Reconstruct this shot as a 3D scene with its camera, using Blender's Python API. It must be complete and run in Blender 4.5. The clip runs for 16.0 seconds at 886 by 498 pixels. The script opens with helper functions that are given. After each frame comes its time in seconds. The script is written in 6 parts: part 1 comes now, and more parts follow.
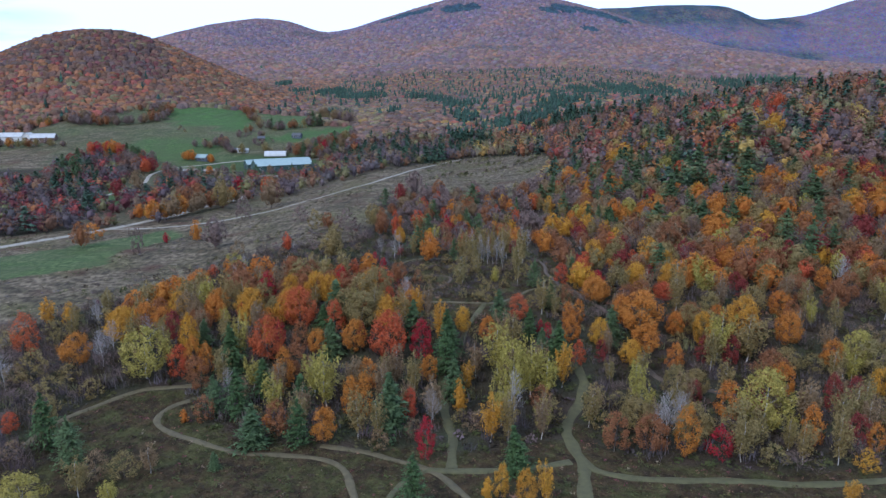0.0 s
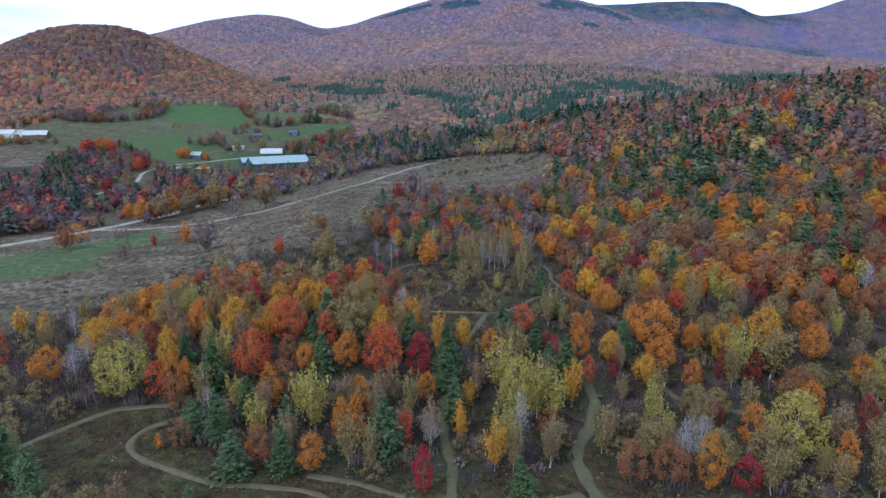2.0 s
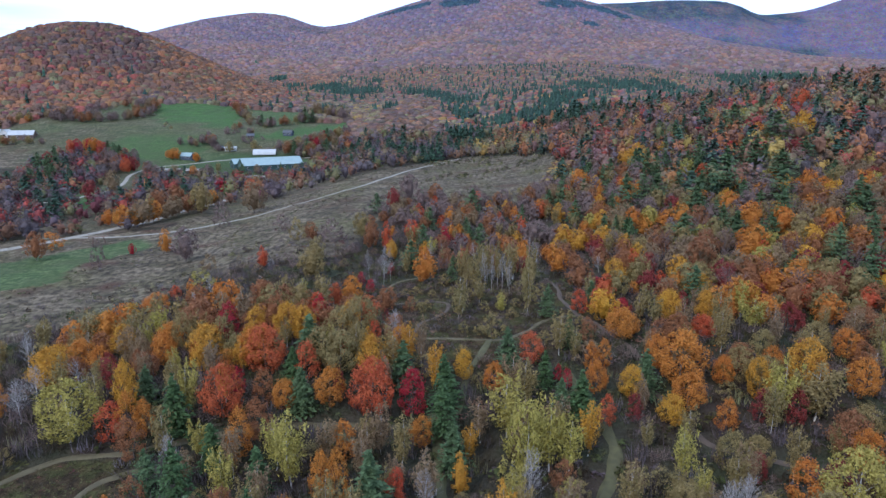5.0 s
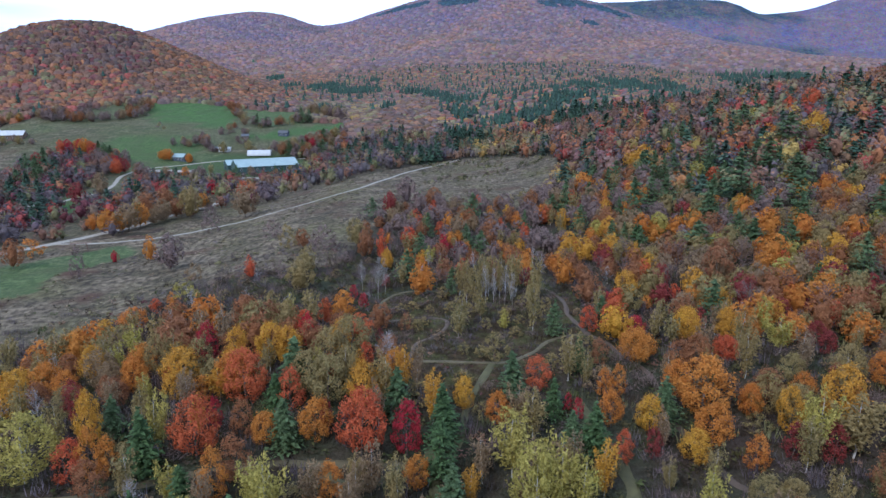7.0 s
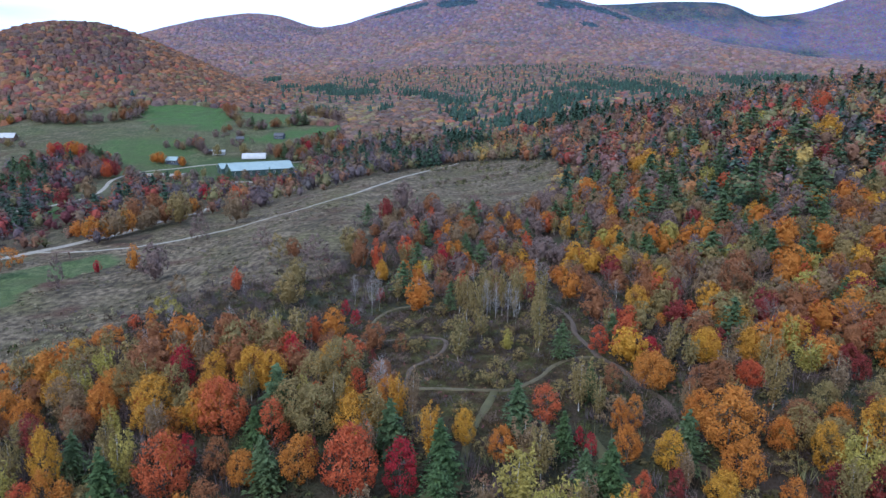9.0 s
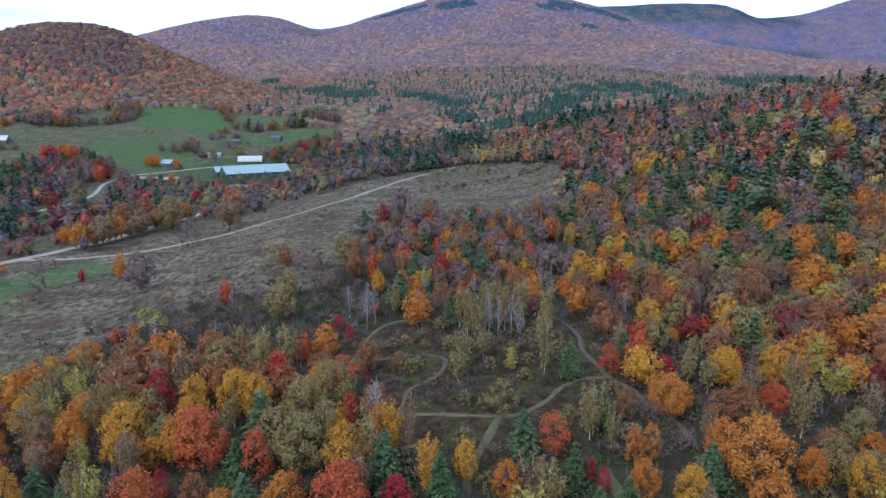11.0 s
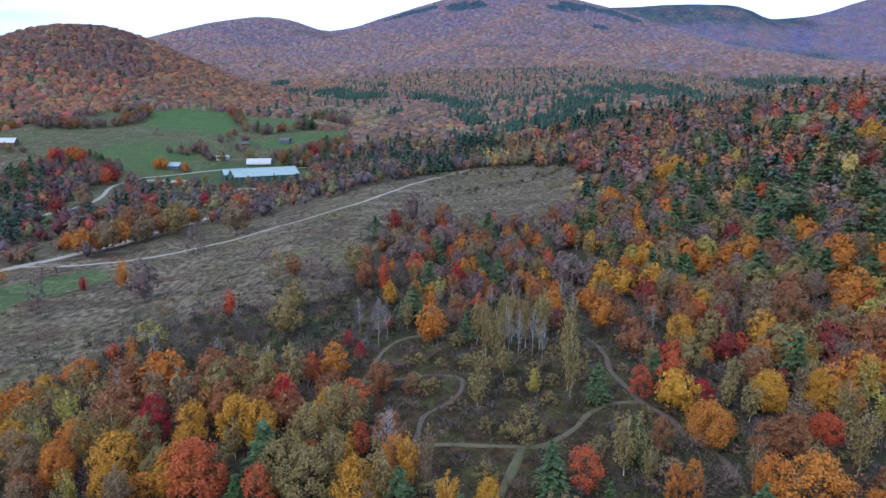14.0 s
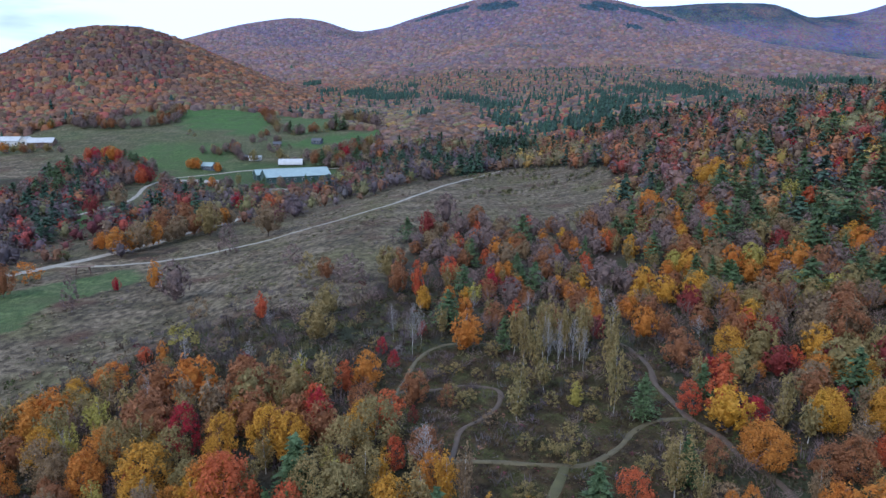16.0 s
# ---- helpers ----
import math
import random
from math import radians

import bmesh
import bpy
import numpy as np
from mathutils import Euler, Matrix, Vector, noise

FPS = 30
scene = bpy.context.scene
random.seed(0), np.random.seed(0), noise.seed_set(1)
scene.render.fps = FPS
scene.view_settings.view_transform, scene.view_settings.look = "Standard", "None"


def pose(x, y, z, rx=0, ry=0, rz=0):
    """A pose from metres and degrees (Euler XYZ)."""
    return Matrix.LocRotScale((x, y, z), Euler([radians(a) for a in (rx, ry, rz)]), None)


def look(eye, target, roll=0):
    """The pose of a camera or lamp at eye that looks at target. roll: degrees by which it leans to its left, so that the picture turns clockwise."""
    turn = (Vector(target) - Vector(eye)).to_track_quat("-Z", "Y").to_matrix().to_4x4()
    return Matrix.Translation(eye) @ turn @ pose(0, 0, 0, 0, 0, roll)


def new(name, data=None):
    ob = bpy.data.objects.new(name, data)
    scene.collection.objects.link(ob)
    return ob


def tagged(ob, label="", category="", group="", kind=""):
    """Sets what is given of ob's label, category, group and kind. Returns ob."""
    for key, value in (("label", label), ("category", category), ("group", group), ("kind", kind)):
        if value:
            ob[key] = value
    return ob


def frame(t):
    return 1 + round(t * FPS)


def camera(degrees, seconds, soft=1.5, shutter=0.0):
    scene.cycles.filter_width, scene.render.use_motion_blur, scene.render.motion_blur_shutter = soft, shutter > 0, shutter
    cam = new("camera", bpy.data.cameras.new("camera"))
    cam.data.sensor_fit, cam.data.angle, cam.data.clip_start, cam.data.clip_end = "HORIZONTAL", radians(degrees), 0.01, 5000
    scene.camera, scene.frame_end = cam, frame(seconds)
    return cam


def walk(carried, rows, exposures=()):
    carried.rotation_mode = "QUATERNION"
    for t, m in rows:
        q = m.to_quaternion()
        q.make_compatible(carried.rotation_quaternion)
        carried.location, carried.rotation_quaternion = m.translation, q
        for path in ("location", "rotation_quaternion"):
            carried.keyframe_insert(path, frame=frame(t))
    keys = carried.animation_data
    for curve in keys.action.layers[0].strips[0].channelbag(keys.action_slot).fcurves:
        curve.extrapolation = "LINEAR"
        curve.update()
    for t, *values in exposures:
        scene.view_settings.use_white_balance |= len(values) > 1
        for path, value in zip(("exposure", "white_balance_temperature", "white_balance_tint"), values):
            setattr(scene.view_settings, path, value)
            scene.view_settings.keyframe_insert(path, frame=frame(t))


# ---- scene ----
cam = camera(65.0, 16.0)
PATH = [
    (0.0, 0.00, 0.00, 60.00, 77.65, -0.00, -0.00),
    (0.5, 0.00, 2.70, 59.89, 77.57, 0.00, -0.01),
    (1.0, 0.02, 5.42, 59.80, 77.50, 0.01, -0.03),
    (1.5, 0.03, 8.19, 59.74, 77.44, -0.02, -0.04),
    (2.0, 0.04, 11.01, 59.72, 77.40, -0.04, -0.04),
    (2.5, 0.07, 13.86, 59.72, 77.39, -0.02, -0.04),
    (3.0, 0.11, 16.77, 59.75, 77.36, -0.03, -0.07),
    (3.5, 0.16, 19.70, 59.77, 77.36, -0.05, -0.08),
    (4.0, 0.21, 22.66, 59.80, 77.35, -0.07, -0.10),
    (6.5, 0.41, 38.14, 60.02, 77.28, -0.09, -0.21),
    (7.0, 0.44, 41.08, 60.04, 77.27, -0.10, -0.24),
    (7.5, 0.47, 44.00, 60.06, 77.33, -0.11, -0.26),
    (8.0, 0.50, 46.87, 60.07, 77.36, -0.13, -0.29),
    (8.5, 0.53, 49.64, 60.07, 77.39, -0.12, -0.31),
    (9.0, 0.56, 52.34, 60.07, 77.43, -0.15, -0.34),
    (11.5, 0.64, 63.31, 60.01, 77.60, -0.13, -0.43),
    (12.0, 0.42, 64.98, 60.01, 77.62, -0.15, -0.47),
    (12.5, 0.16, 66.56, 60.01, 77.64, -0.11, -0.26),
    (13.0, -0.12, 68.02, 60.00, 77.66, -0.11, 0.27),
    (13.5, -0.42, 69.38, 60.00, 77.68, -0.12, 0.31),
    (14.0, -0.75, 70.67, 59.99, 77.71, -0.09, 0.37),
    (14.5, -1.12, 71.87, 59.97, 77.72, -0.09, 0.60),
    (15.0, -1.51, 73.02, 59.97, 77.72, -0.06, 1.67),
    (15.5, -1.90, 74.14, 59.99, 77.73, -0.05, 2.10),
    (16.0, -2.31, 75.24, 60.00, 77.73, -0.05, 2.80),
]
walk(cam, [(t, pose(x, y, z, rx, ry, rz)) for t, x, y, z, rx, ry, rz in PATH],
     exposures=((0.0, -0.12), (2.0, -0.02), (4.0, 0.02), (8.0, 0.05), (12.0, 0.04), (14.0, 0.0), (16.0, -0.15)))

# ---- world, sun, exposure ----
world = bpy.data.worlds.new("overcast_evening")
scene.world = world
world.use_nodes = True
wn, wl = world.node_tree.nodes, world.node_tree.links
wn.clear()
w_out = wn.new("ShaderNodeOutputWorld")
w_bg = wn.new("ShaderNodeBackground")
w_sky = wn.new("ShaderNodeTexSky")
w_sky.sky_type = "NISHITA"
w_sky.sun_disc = False
w_sky.sun_elevation = radians(28)
w_sky.sun_rotation = radians(215)
w_sky.dust_density = 0.2
w_sky.ozone_density = 4.0
w_sky.air_density = 1.0
w_dim = wn.new("ShaderNodeVectorMath")
w_dim.operation = "SCALE"
w_dim.inputs["Scale"].default_value = 0.14
w_co = wn.new("ShaderNodeTexCoord")
w_map = wn.new("ShaderNodeMapping")
w_map.inputs["Scale"].default_value = (1.0, 1.0, 5.0)
w_noise = wn.new("ShaderNodeTexNoise")
w_noise.inputs["Scale"].default_value = 2.3
w_noise.inputs["Detail"].default_value = 5.0
w_ramp = wn.new("ShaderNodeValToRGB")
w_ramp.color_ramp.elements[0].position, w_ramp.color_ramp.elements[1].position = 0.36, 0.47
w_mix = wn.new("ShaderNodeMix")
w_mix.data_type = "RGBA"
w_cloud = w_mix.inputs["B"]
w_cloud.default_value = (1.05, 1.36, 2.02, 1)
wl.new(w_sky.outputs["Color"], w_dim.inputs[0])
wl.new(w_co.outputs["Generated"], w_map.inputs["Vector"])
wl.new(w_map.outputs["Vector"], w_noise.inputs["Vector"])
wl.new(w_noise.outputs["Fac"], w_ramp.inputs["Fac"])
# a small blue gap low over the knoll
w_off = wn.new("ShaderNodeVectorMath")
w_off.operation = "SUBTRACT"
w_off.inputs[1].default_value = (-0.505, 0.858, 0.0925)
w_wide = wn.new("ShaderNodeVectorMath")
w_wide.operation = "MULTIPLY"
w_wide.inputs[1].default_value = (1.0, 1.0, 4.5)
w_len = wn.new("ShaderNodeVectorMath")
w_len.operation = "LENGTH"
w_torn = wn.new("ShaderNodeMath")
w_torn.operation = "MULTIPLY_ADD"
w_torn.inputs[1].default_value = 0.05
w_far = wn.new("ShaderNodeMapRange")
w_far.inputs["From Min"].default_value, w_far.inputs["From Max"].default_value = 0.034, 0.095
w_far.inputs["To Min"].default_value = 0.62
w_fine = wn.new("ShaderNodeTexNoise")
w_fine.inputs["Scale"].default_value, w_fine.inputs["Detail"].default_value = 14.0, 4.0
w_both = wn.new("ShaderNodeMath")
w_both.operation = "MULTIPLY"
wl.new(w_co.outputs["Generated"], w_off.inputs[0])
wl.new(w_off.outputs["Vector"], w_wide.inputs[0])
wl.new(w_wide.outputs["Vector"], w_len.inputs[0])
wl.new(w_map.outputs["Vector"], w_fine.inputs["Vector"])
wl.new(w_fine.outputs["Fac"], w_torn.inputs[0])
wl.new(w_len.outputs["Value"], w_torn.inputs[2])
wl.new(w_torn.outputs["Value"], w_far.inputs["Value"])
wl.new(w_far.outputs["Result"], w_both.inputs[0])
wl.new(w_ramp.outputs["Color"], w_both.inputs[1])
wl.new(w_both.outputs["Value"], w_mix.inputs["Factor"])
wl.new(w_dim.outputs["Vector"], w_mix.inputs["A"])
wl.new(w_mix.outputs["Result"], w_bg.inputs["Color"])
w_bg.inputs["Strength"].default_value = 1.0
wl.new(w_bg.outputs["Background"], w_out.inputs["Surface"])

sun = new("sun", bpy.data.lights.new("sun", "SUN"))
sun.data.energy, sun.data.angle, sun.data.color = 2.1, radians(18), (1.0, 0.98, 0.95)
sun.matrix_world = look((-60, -80, 90), (0, 0, 0))

# ---- materials ----
def nodes_of(name):
    m = bpy.data.materials.new(name)
    m.use_nodes = True
    return m, m.node_tree.nodes, m.node_tree.links, m.node_tree.nodes["Principled BSDF"]


def mixed(n, l, fac, a, b, how="MIX"):
    """A colour mix; fac, a and b are sockets or values."""
    k = n.new("ShaderNodeMix")
    k.data_type, k.blend_type = "RGBA", how
    for socket, value in ((k.inputs["Factor"], fac), (k.inputs["A"], a), (k.inputs["B"], b)):
        if isinstance(value, bpy.types.NodeSocket):
            l.new(value, socket)
        elif isinstance(value, tuple):
            socket.default_value = (*value, 1) if len(value) == 3 else value
        else:
            socket.default_value = value
    return k.outputs["Result"]


def noise_of(n, l, scale, detail=4.0, low=0.35, high=0.65, stretch=(1, 1, 1)):
    co = n.new("ShaderNodeNewGeometry")
    mp = n.new("ShaderNodeMapping")
    mp.inputs["Scale"].default_value = stretch
    t = n.new("ShaderNodeTexNoise")
    t.inputs["Scale"].default_value, t.inputs["Detail"].default_value = scale, detail
    r = n.new("ShaderNodeMapRange")
    r.inputs["From Min"].default_value, r.inputs["From Max"].default_value = low, high
    l.new(co.outputs["Position"], mp.inputs["Vector"])
    l.new(mp.outputs["Vector"], t.inputs["Vector"])
    l.new(t.outputs["Fac"], r.inputs["Value"])
    return r.outputs["Result"]


def bumped(n, l, bsdf, height, strength, distance):
    b = n.new("ShaderNodeBump")
    b.inputs["Strength"].default_value, b.inputs["Distance"].default_value = strength, distance
    l.new(height, b.inputs["Height"])
    l.new(b.outputs["Normal"], bsdf.inputs["Normal"])


def leafy(name, base, other, glow=0.38, rough=0.75):
    """Foliage: each tree and each leaf cluster differs; some light comes through the leaves."""
    m, n, l, bsdf = nodes_of(name)
    info, geo = n.new("ShaderNodeObjectInfo"), n.new("ShaderNodeNewGeometry")
    c = mixed(n, l, info.outputs["Random"], base, other)
    c = mixed(n, l, geo.outputs["Random Per Island"], c, mixed(n, l, 0.55, c, other))
    c = mixed(n, l, noise_of(n, l, 0.6, 3, 0.42, 0.62), c, mixed(n, l, 0.7, c, other))
    grain = noise_of(n, l, 3.2, 4, 0.3, 0.7)
    c = mixed(n, l, grain, mixed(n, l, 1.0, c, (0.68, 0.66, 0.66), "MULTIPLY"), c)
    v = n.new("ShaderNodeMapRange")
    v.inputs["To Min"].default_value, v.inputs["To Max"].default_value = 0.66, 1.32
    l.new(geo.outputs["Random Per Island"], v.inputs["Value"])
    s = n.new("ShaderNodeVectorMath")
    s.operation = "SCALE"
    l.new(c, s.inputs[0])
    l.new(v.outputs["Result"], s.inputs["Scale"])
    l.new(s.outputs["Vector"], bsdf.inputs["Base Color"])
    bsdf.inputs["Roughness"].default_value = rough
    bsdf.inputs["Specular IOR Level"].default_value = 0.15
    tr, mx = n.new("ShaderNodeBsdfTranslucent"), n.new("ShaderNodeMixShader")
    l.new(s.outputs["Vector"], tr.inputs["Color"])
    mx.inputs["Fac"].default_value = glow
    l.new(bsdf.outputs["BSDF"], mx.inputs[1])
    l.new(tr.outputs["BSDF"], mx.inputs[2])
    l.new(mx.outputs["Shader"], n["Material Output"].inputs["Surface"])
    return m


LEAF = {
    "crimson": leafy("crimson_leaves", (0.50, 0.04, 0.06), (0.38, 0.035, 0.05)),
    "maroon": leafy("maroon_leaves", (0.22, 0.045, 0.05), (0.29, 0.06, 0.055)),
    "red": leafy("red_leaves", (0.56, 0.085, 0.055), (0.52, 0.14, 0.06)),
    "orange": leafy("orange_leaves", (0.56, 0.175, 0.045), (0.55, 0.235, 0.055)),
    "russet": leafy("russet_leaves", (0.36, 0.15, 0.065), (0.30, 0.14, 0.075)),
    "gold": leafy("gold_leaves", (0.64, 0.38, 0.055), (0.56, 0.29, 0.055)),
    "lime": leafy("yellow_green_leaves", (0.44, 0.41, 0.11), (0.40, 0.34, 0.10)),
    "olive": leafy("olive_leaves", (0.26, 0.235, 0.11), (0.30, 0.225, 0.10)),
    "tan": leafy("tan_leaves", (0.33, 0.225, 0.12), (0.26, 0.185, 0.12)),
    "mauve": leafy("mauve_twigs", (0.165, 0.125, 0.12), (0.21, 0.15, 0.14), 0.15),
    "pine": leafy("pine_needles", (0.085, 0.155, 0.082), (0.115, 0.175, 0.085), 0.3),
    "spruce": leafy("spruce_needles", (0.06, 0.12, 0.055), (0.08, 0.14, 0.058), 0.25),
}


def bark(name, base, dark, scale):
    m, n, l, bsdf = nodes_of(name)
    k = noise_of(n, l, scale, 5, 0.4, 0.62, (1, 1, 0.35))
    l.new(mixed(n, l, k, dark, base), bsdf.inputs["Base Color"])
    bsdf.inputs["Roughness"].default_value = 0.9
    bumped(n, l, bsdf, k, 0.6, 0.03)
    return m


BARK = bark("grey_brown_bark", (0.15, 0.125, 0.105), (0.07, 0.055, 0.05), 6.0)
BIRCH = bark("pale_birch_bark", (0.56, 0.55, 0.54), (0.28, 0.26, 0.25), 3.0)
TWIG = bark("bare_twig_bark", (0.37, 0.355, 0.36), (0.23, 0.215, 0.22), 4.0)


def woods_material():
    """Far woods: the colour of each tree stands in the mesh; clusters of leaves within it vary."""
    m, n, l, bsdf = nodes_of("far_woods")
    a = n.new("ShaderNodeAttribute")
    a.attribute_name = "plant_tone"
    geo = n.new("ShaderNodeNewGeometry")
    v = n.new("ShaderNodeMapRange")
    v.inputs["To Min"].default_value, v.inputs["To Max"].default_value = 0.88, 1.12
    l.new(geo.outputs["Random Per Island"], v.inputs["Value"])
    s = n.new("ShaderNodeVectorMath")
    s.operation = "SCALE"
    l.new(a.outputs["Color"], s.inputs[0])
    l.new(v.outputs["Result"], s.inputs["Scale"])
    k = noise_of(n, l, 0.55, 5, 0.35, 0.65)
    c = mixed(n, l, k, s.outputs["Vector"], mixed(n, l, 1.0, s.outputs["Vector"], (0.74, 0.72, 0.72), "MULTIPLY"))
    l.new(c, bsdf.inputs["Base Color"])
    bsdf.inputs["Roughness"].default_value = 0.9
    bsdf.inputs["Specular IOR Level"].default_value = 0.1
    bumped(n, l, bsdf, k, 0.6, 0.8)
    return m


WOODS = woods_material()


def ground_material():
    """Brush, dry field, green meadow, leaf litter and far canopy, by the cover that the ground sheet carries."""
    m, n, l, bsdf = nodes_of("ground_cover")
    a, b = n.new("ShaderNodeAttribute"), n.new("ShaderNodeAttribute")
    a.attribute_name, b.attribute_name = "cover", "canopy"
    sp = n.new("ShaderNodeSeparateColor")
    l.new(a.outputs["Color"], sp.inputs["Color"])
    fine = noise_of(n, l, 1.9, 6, 0.3, 0.7)
    wide = noise_of(n, l, 0.085, 5, 0.38, 0.62)
    streak = noise_of(n, l, 0.5, 7, 0.38, 0.62, (1.1, 0.75, 1))
    crowns = noise_of(n, l, 0.14, 4, 0.36, 0.64)
    litter = mixed(n, l, crowns, (0.045, 0.038, 0.033), (0.07, 0.052, 0.042))
    litter = mixed(n, l, wide, litter, (0.048, 0.055, 0.034))
    dry = mixed(n, l, streak, (0.082, 0.068, 0.052), (0.24, 0.20, 0.146))
    dry = mixed(n, l, noise_of(n, l, 0.11, 6, 0.42, 0.6, (0.6, 1.3, 1)), dry, mixed(n, l, streak, (0.055, 0.047, 0.037), (0.125, 0.11, 0.075)))
    dry = mixed(n, l, noise_of(n, l, 0.035, 4, 0.5, 0.66), dry, mixed(n, l, streak, (0.075, 0.068, 0.04), (0.16, 0.15, 0.085)))
    dry = mixed(n, l, noise_of(n, l, 0.055, 4, 0.56, 0.72), dry, (0.10, 0.062, 0.048))
    green = mixed(n, l, streak, (0.05, 0.11, 0.04), (0.08, 0.165, 0.055))
    green = mixed(n, l, wide, green, (0.066, 0.118, 0.05))
    brush = mixed(n, l, noise_of(n, l, 0.45, 6, 0.4, 0.62), (0.034, 0.026, 0.018), (0.082, 0.058, 0.033))
    brush = mixed(n, l, noise_of(n, l, 0.2, 6, 0.47, 0.6), brush, mixed(n, l, streak, (0.042, 0.044, 0.02), (0.085, 0.084, 0.036)))
    geo, cells = n.new("ShaderNodeNewGeometry"), n.new("ShaderNodeTexVoronoi")
    cells.inputs["Scale"].default_value = 0.115
    l.new(geo.outputs["Position"], cells.inputs["Vector"])
    hue = mixed(n, l, 0.36, b.outputs["Color"], cells.outputs["Color"], "OVERLAY")
    hue = mixed(n, l, noise_of(n, l, 0.02, 5, 0.35, 0.65), hue, mixed(n, l, 1.0, hue, (0.75, 0.72, 0.78), "MULTIPLY"))
    warm = n.new("ShaderNodeSeparateColor")
    l.new(cells.outputs["Color"], warm.inputs["Color"])
    for channel, colour, patch, low, high in (("Red", (0.30, 0.15, 0.15), 0.009, 0.42, 0.66), ("Green", (0.19, 0.19, 0.155), 0.013, 0.44, 0.66), ("Blue", (0.075, 0.115, 0.14), 0.006, 0.5, 0.68)):
        pick = n.new("ShaderNodeMath")
        pick.operation = "MULTIPLY"
        l.new(warm.outputs[channel], pick.inputs[0])
        l.new(noise_of(n, l, patch, 6, low, high), pick.inputs[1])
        hue = mixed(n, l, pick.outputs["Value"], hue, mixed(n, l, 0.5, colour, hue))
    c = mixed(n, l, b.outputs["Alpha"], litter, hue)
    c = mixed(n, l, sp.outputs["Red"], c, dry)
    c = mixed(n, l, sp.outputs["Blue"], c, brush)
    c = mixed(n, l, sp.outputs["Green"], c, green)
    c = mixed(n, l, fine, c, mixed(n, l, 1.0, c, (0.6, 0.57, 0.55), "MULTIPLY"))
    l.new(c, bsdf.inputs["Base Color"])
    bsdf.inputs["Roughness"].default_value = 0.95
    bsdf.inputs["Specular IOR Level"].default_value = 0.1
    tops = n.new("ShaderNodeMath")
    tops.operation = "MULTIPLY_ADD"
    tops.inputs[1].default_value, tops.inputs[2].default_value = -5.0, 5.0
    l.new(cells.outputs["Distance"], tops.inputs[0])
    relief = n.new("ShaderNodeMix")
    l.new(b.outputs["Alpha"], relief.inputs["Factor"])
    small = n.new("ShaderNodeMath")
    small.operation = "MULTIPLY"
    small.inputs[1].default_value = 0.3
    l.new(fine, small.inputs[0])
    l.new(small.outputs["Value"], relief.inputs["A"])
    l.new(tops.outputs["Value"], relief.inputs["B"])
    bumped(n, l, bsdf, relief.outputs["Result"], 0.7, 1.0)
    return m


GROUND = ground_material()


def plain(name, base, dark, scale, rough=0.8, metal=0.0, stretch=(1, 1, 1), relief=0.3, depth=0.03):
    m, n, l, bsdf = nodes_of(name)
    k = noise_of(n, l, scale, 5, 0.35, 0.68, stretch)
    big = noise_of(n, l, scale * 0.13, 3, 0.35, 0.65)
    c = mixed(n, l, k, base, dark)
    l.new(mixed(n, l, big, c, mixed(n, l, 0.35, c, dark)), bsdf.inputs["Base Color"])
    bsdf.inputs["Roughness"].default_value, bsdf.inputs["Metallic"].default_value = rough, metal
    bumped(n, l, bsdf, k, relief, depth)
    return m


TRAIL = plain("trodden_grass_trail", (0.104, 0.086, 0.044), (0.066, 0.055, 0.03), 0.9)
TRAIL_RED = plain("red_brown_earth_trail", (0.09, 0.064, 0.047), (0.06, 0.043, 0.033), 0.9)
TRAIL_GREEN = plain("mown_grass_trail", (0.082, 0.079, 0.032), (0.054, 0.052, 0.023), 0.9)
GRAVEL = plain("pale_gravel", (0.29, 0.27, 0.235), (0.20, 0.185, 0.16), 0.8)
ROOF = plain("pale_blue_metal_roof", (0.27, 0.37, 0.385), (0.21, 0.30, 0.32), 0.4, 0.45, 0.0)
ROOF_WHITE = plain("white_metal_roof", (0.46, 0.48, 0.5), (0.36, 0.38, 0.4), 0.4, 0.5)
ROOF_DARK = plain("dark_shingle_roof", (0.10, 0.11, 0.13), (0.06, 0.065, 0.08), 0.8)
WALL_GREEN = plain("green_barn_boards", (0.05, 0.10, 0.09), (0.03, 0.06, 0.06), 0.6)
WALL_WHITE = plain("white_boards", (0.62, 0.62, 0.6), (0.42, 0.42, 0.42), 0.6)
WALL_BROWN = plain("weathered_boards", (0.16, 0.10, 0.075), (0.10, 0.07, 0.055), 0.7)
WALL_BLUE = plain("slate_blue_boards", (0.07, 0.09, 0.13), (0.045, 0.06, 0.09), 0.7)
CONCRETE = plain("grey_concrete", (0.34, 0.33, 0.31), (0.22, 0.21, 0.2), 0.6)
DARK = plain("dark_opening", (0.02, 0.02, 0.022), (0.012, 0.012, 0.014), 1.0)

# ---- the land ----
def step(a, b, v):
    t = np.clip((v - a) / (b - a), 0, 1)
    return t * t * (3 - 2 * t)


def mound(x, y, cx, cy, sx, sy):
    return np.exp(-0.5 * (((x - cx) / sx) ** 2 + ((y - cy) / sy) ** 2))


def rolling(x, y, s, k):
    return (np.sin(x / s + 1.3 * k) * np.cos(y / (s * 1.17) + 0.7 * k) + 0.6 * np.sin(x / (s * .53) - y / (s * .71) + 2.1 * k)
            + 0.35 * np.sin(x / (s * .29) + y / (s * .33) + k * 3.3)) / 1.95


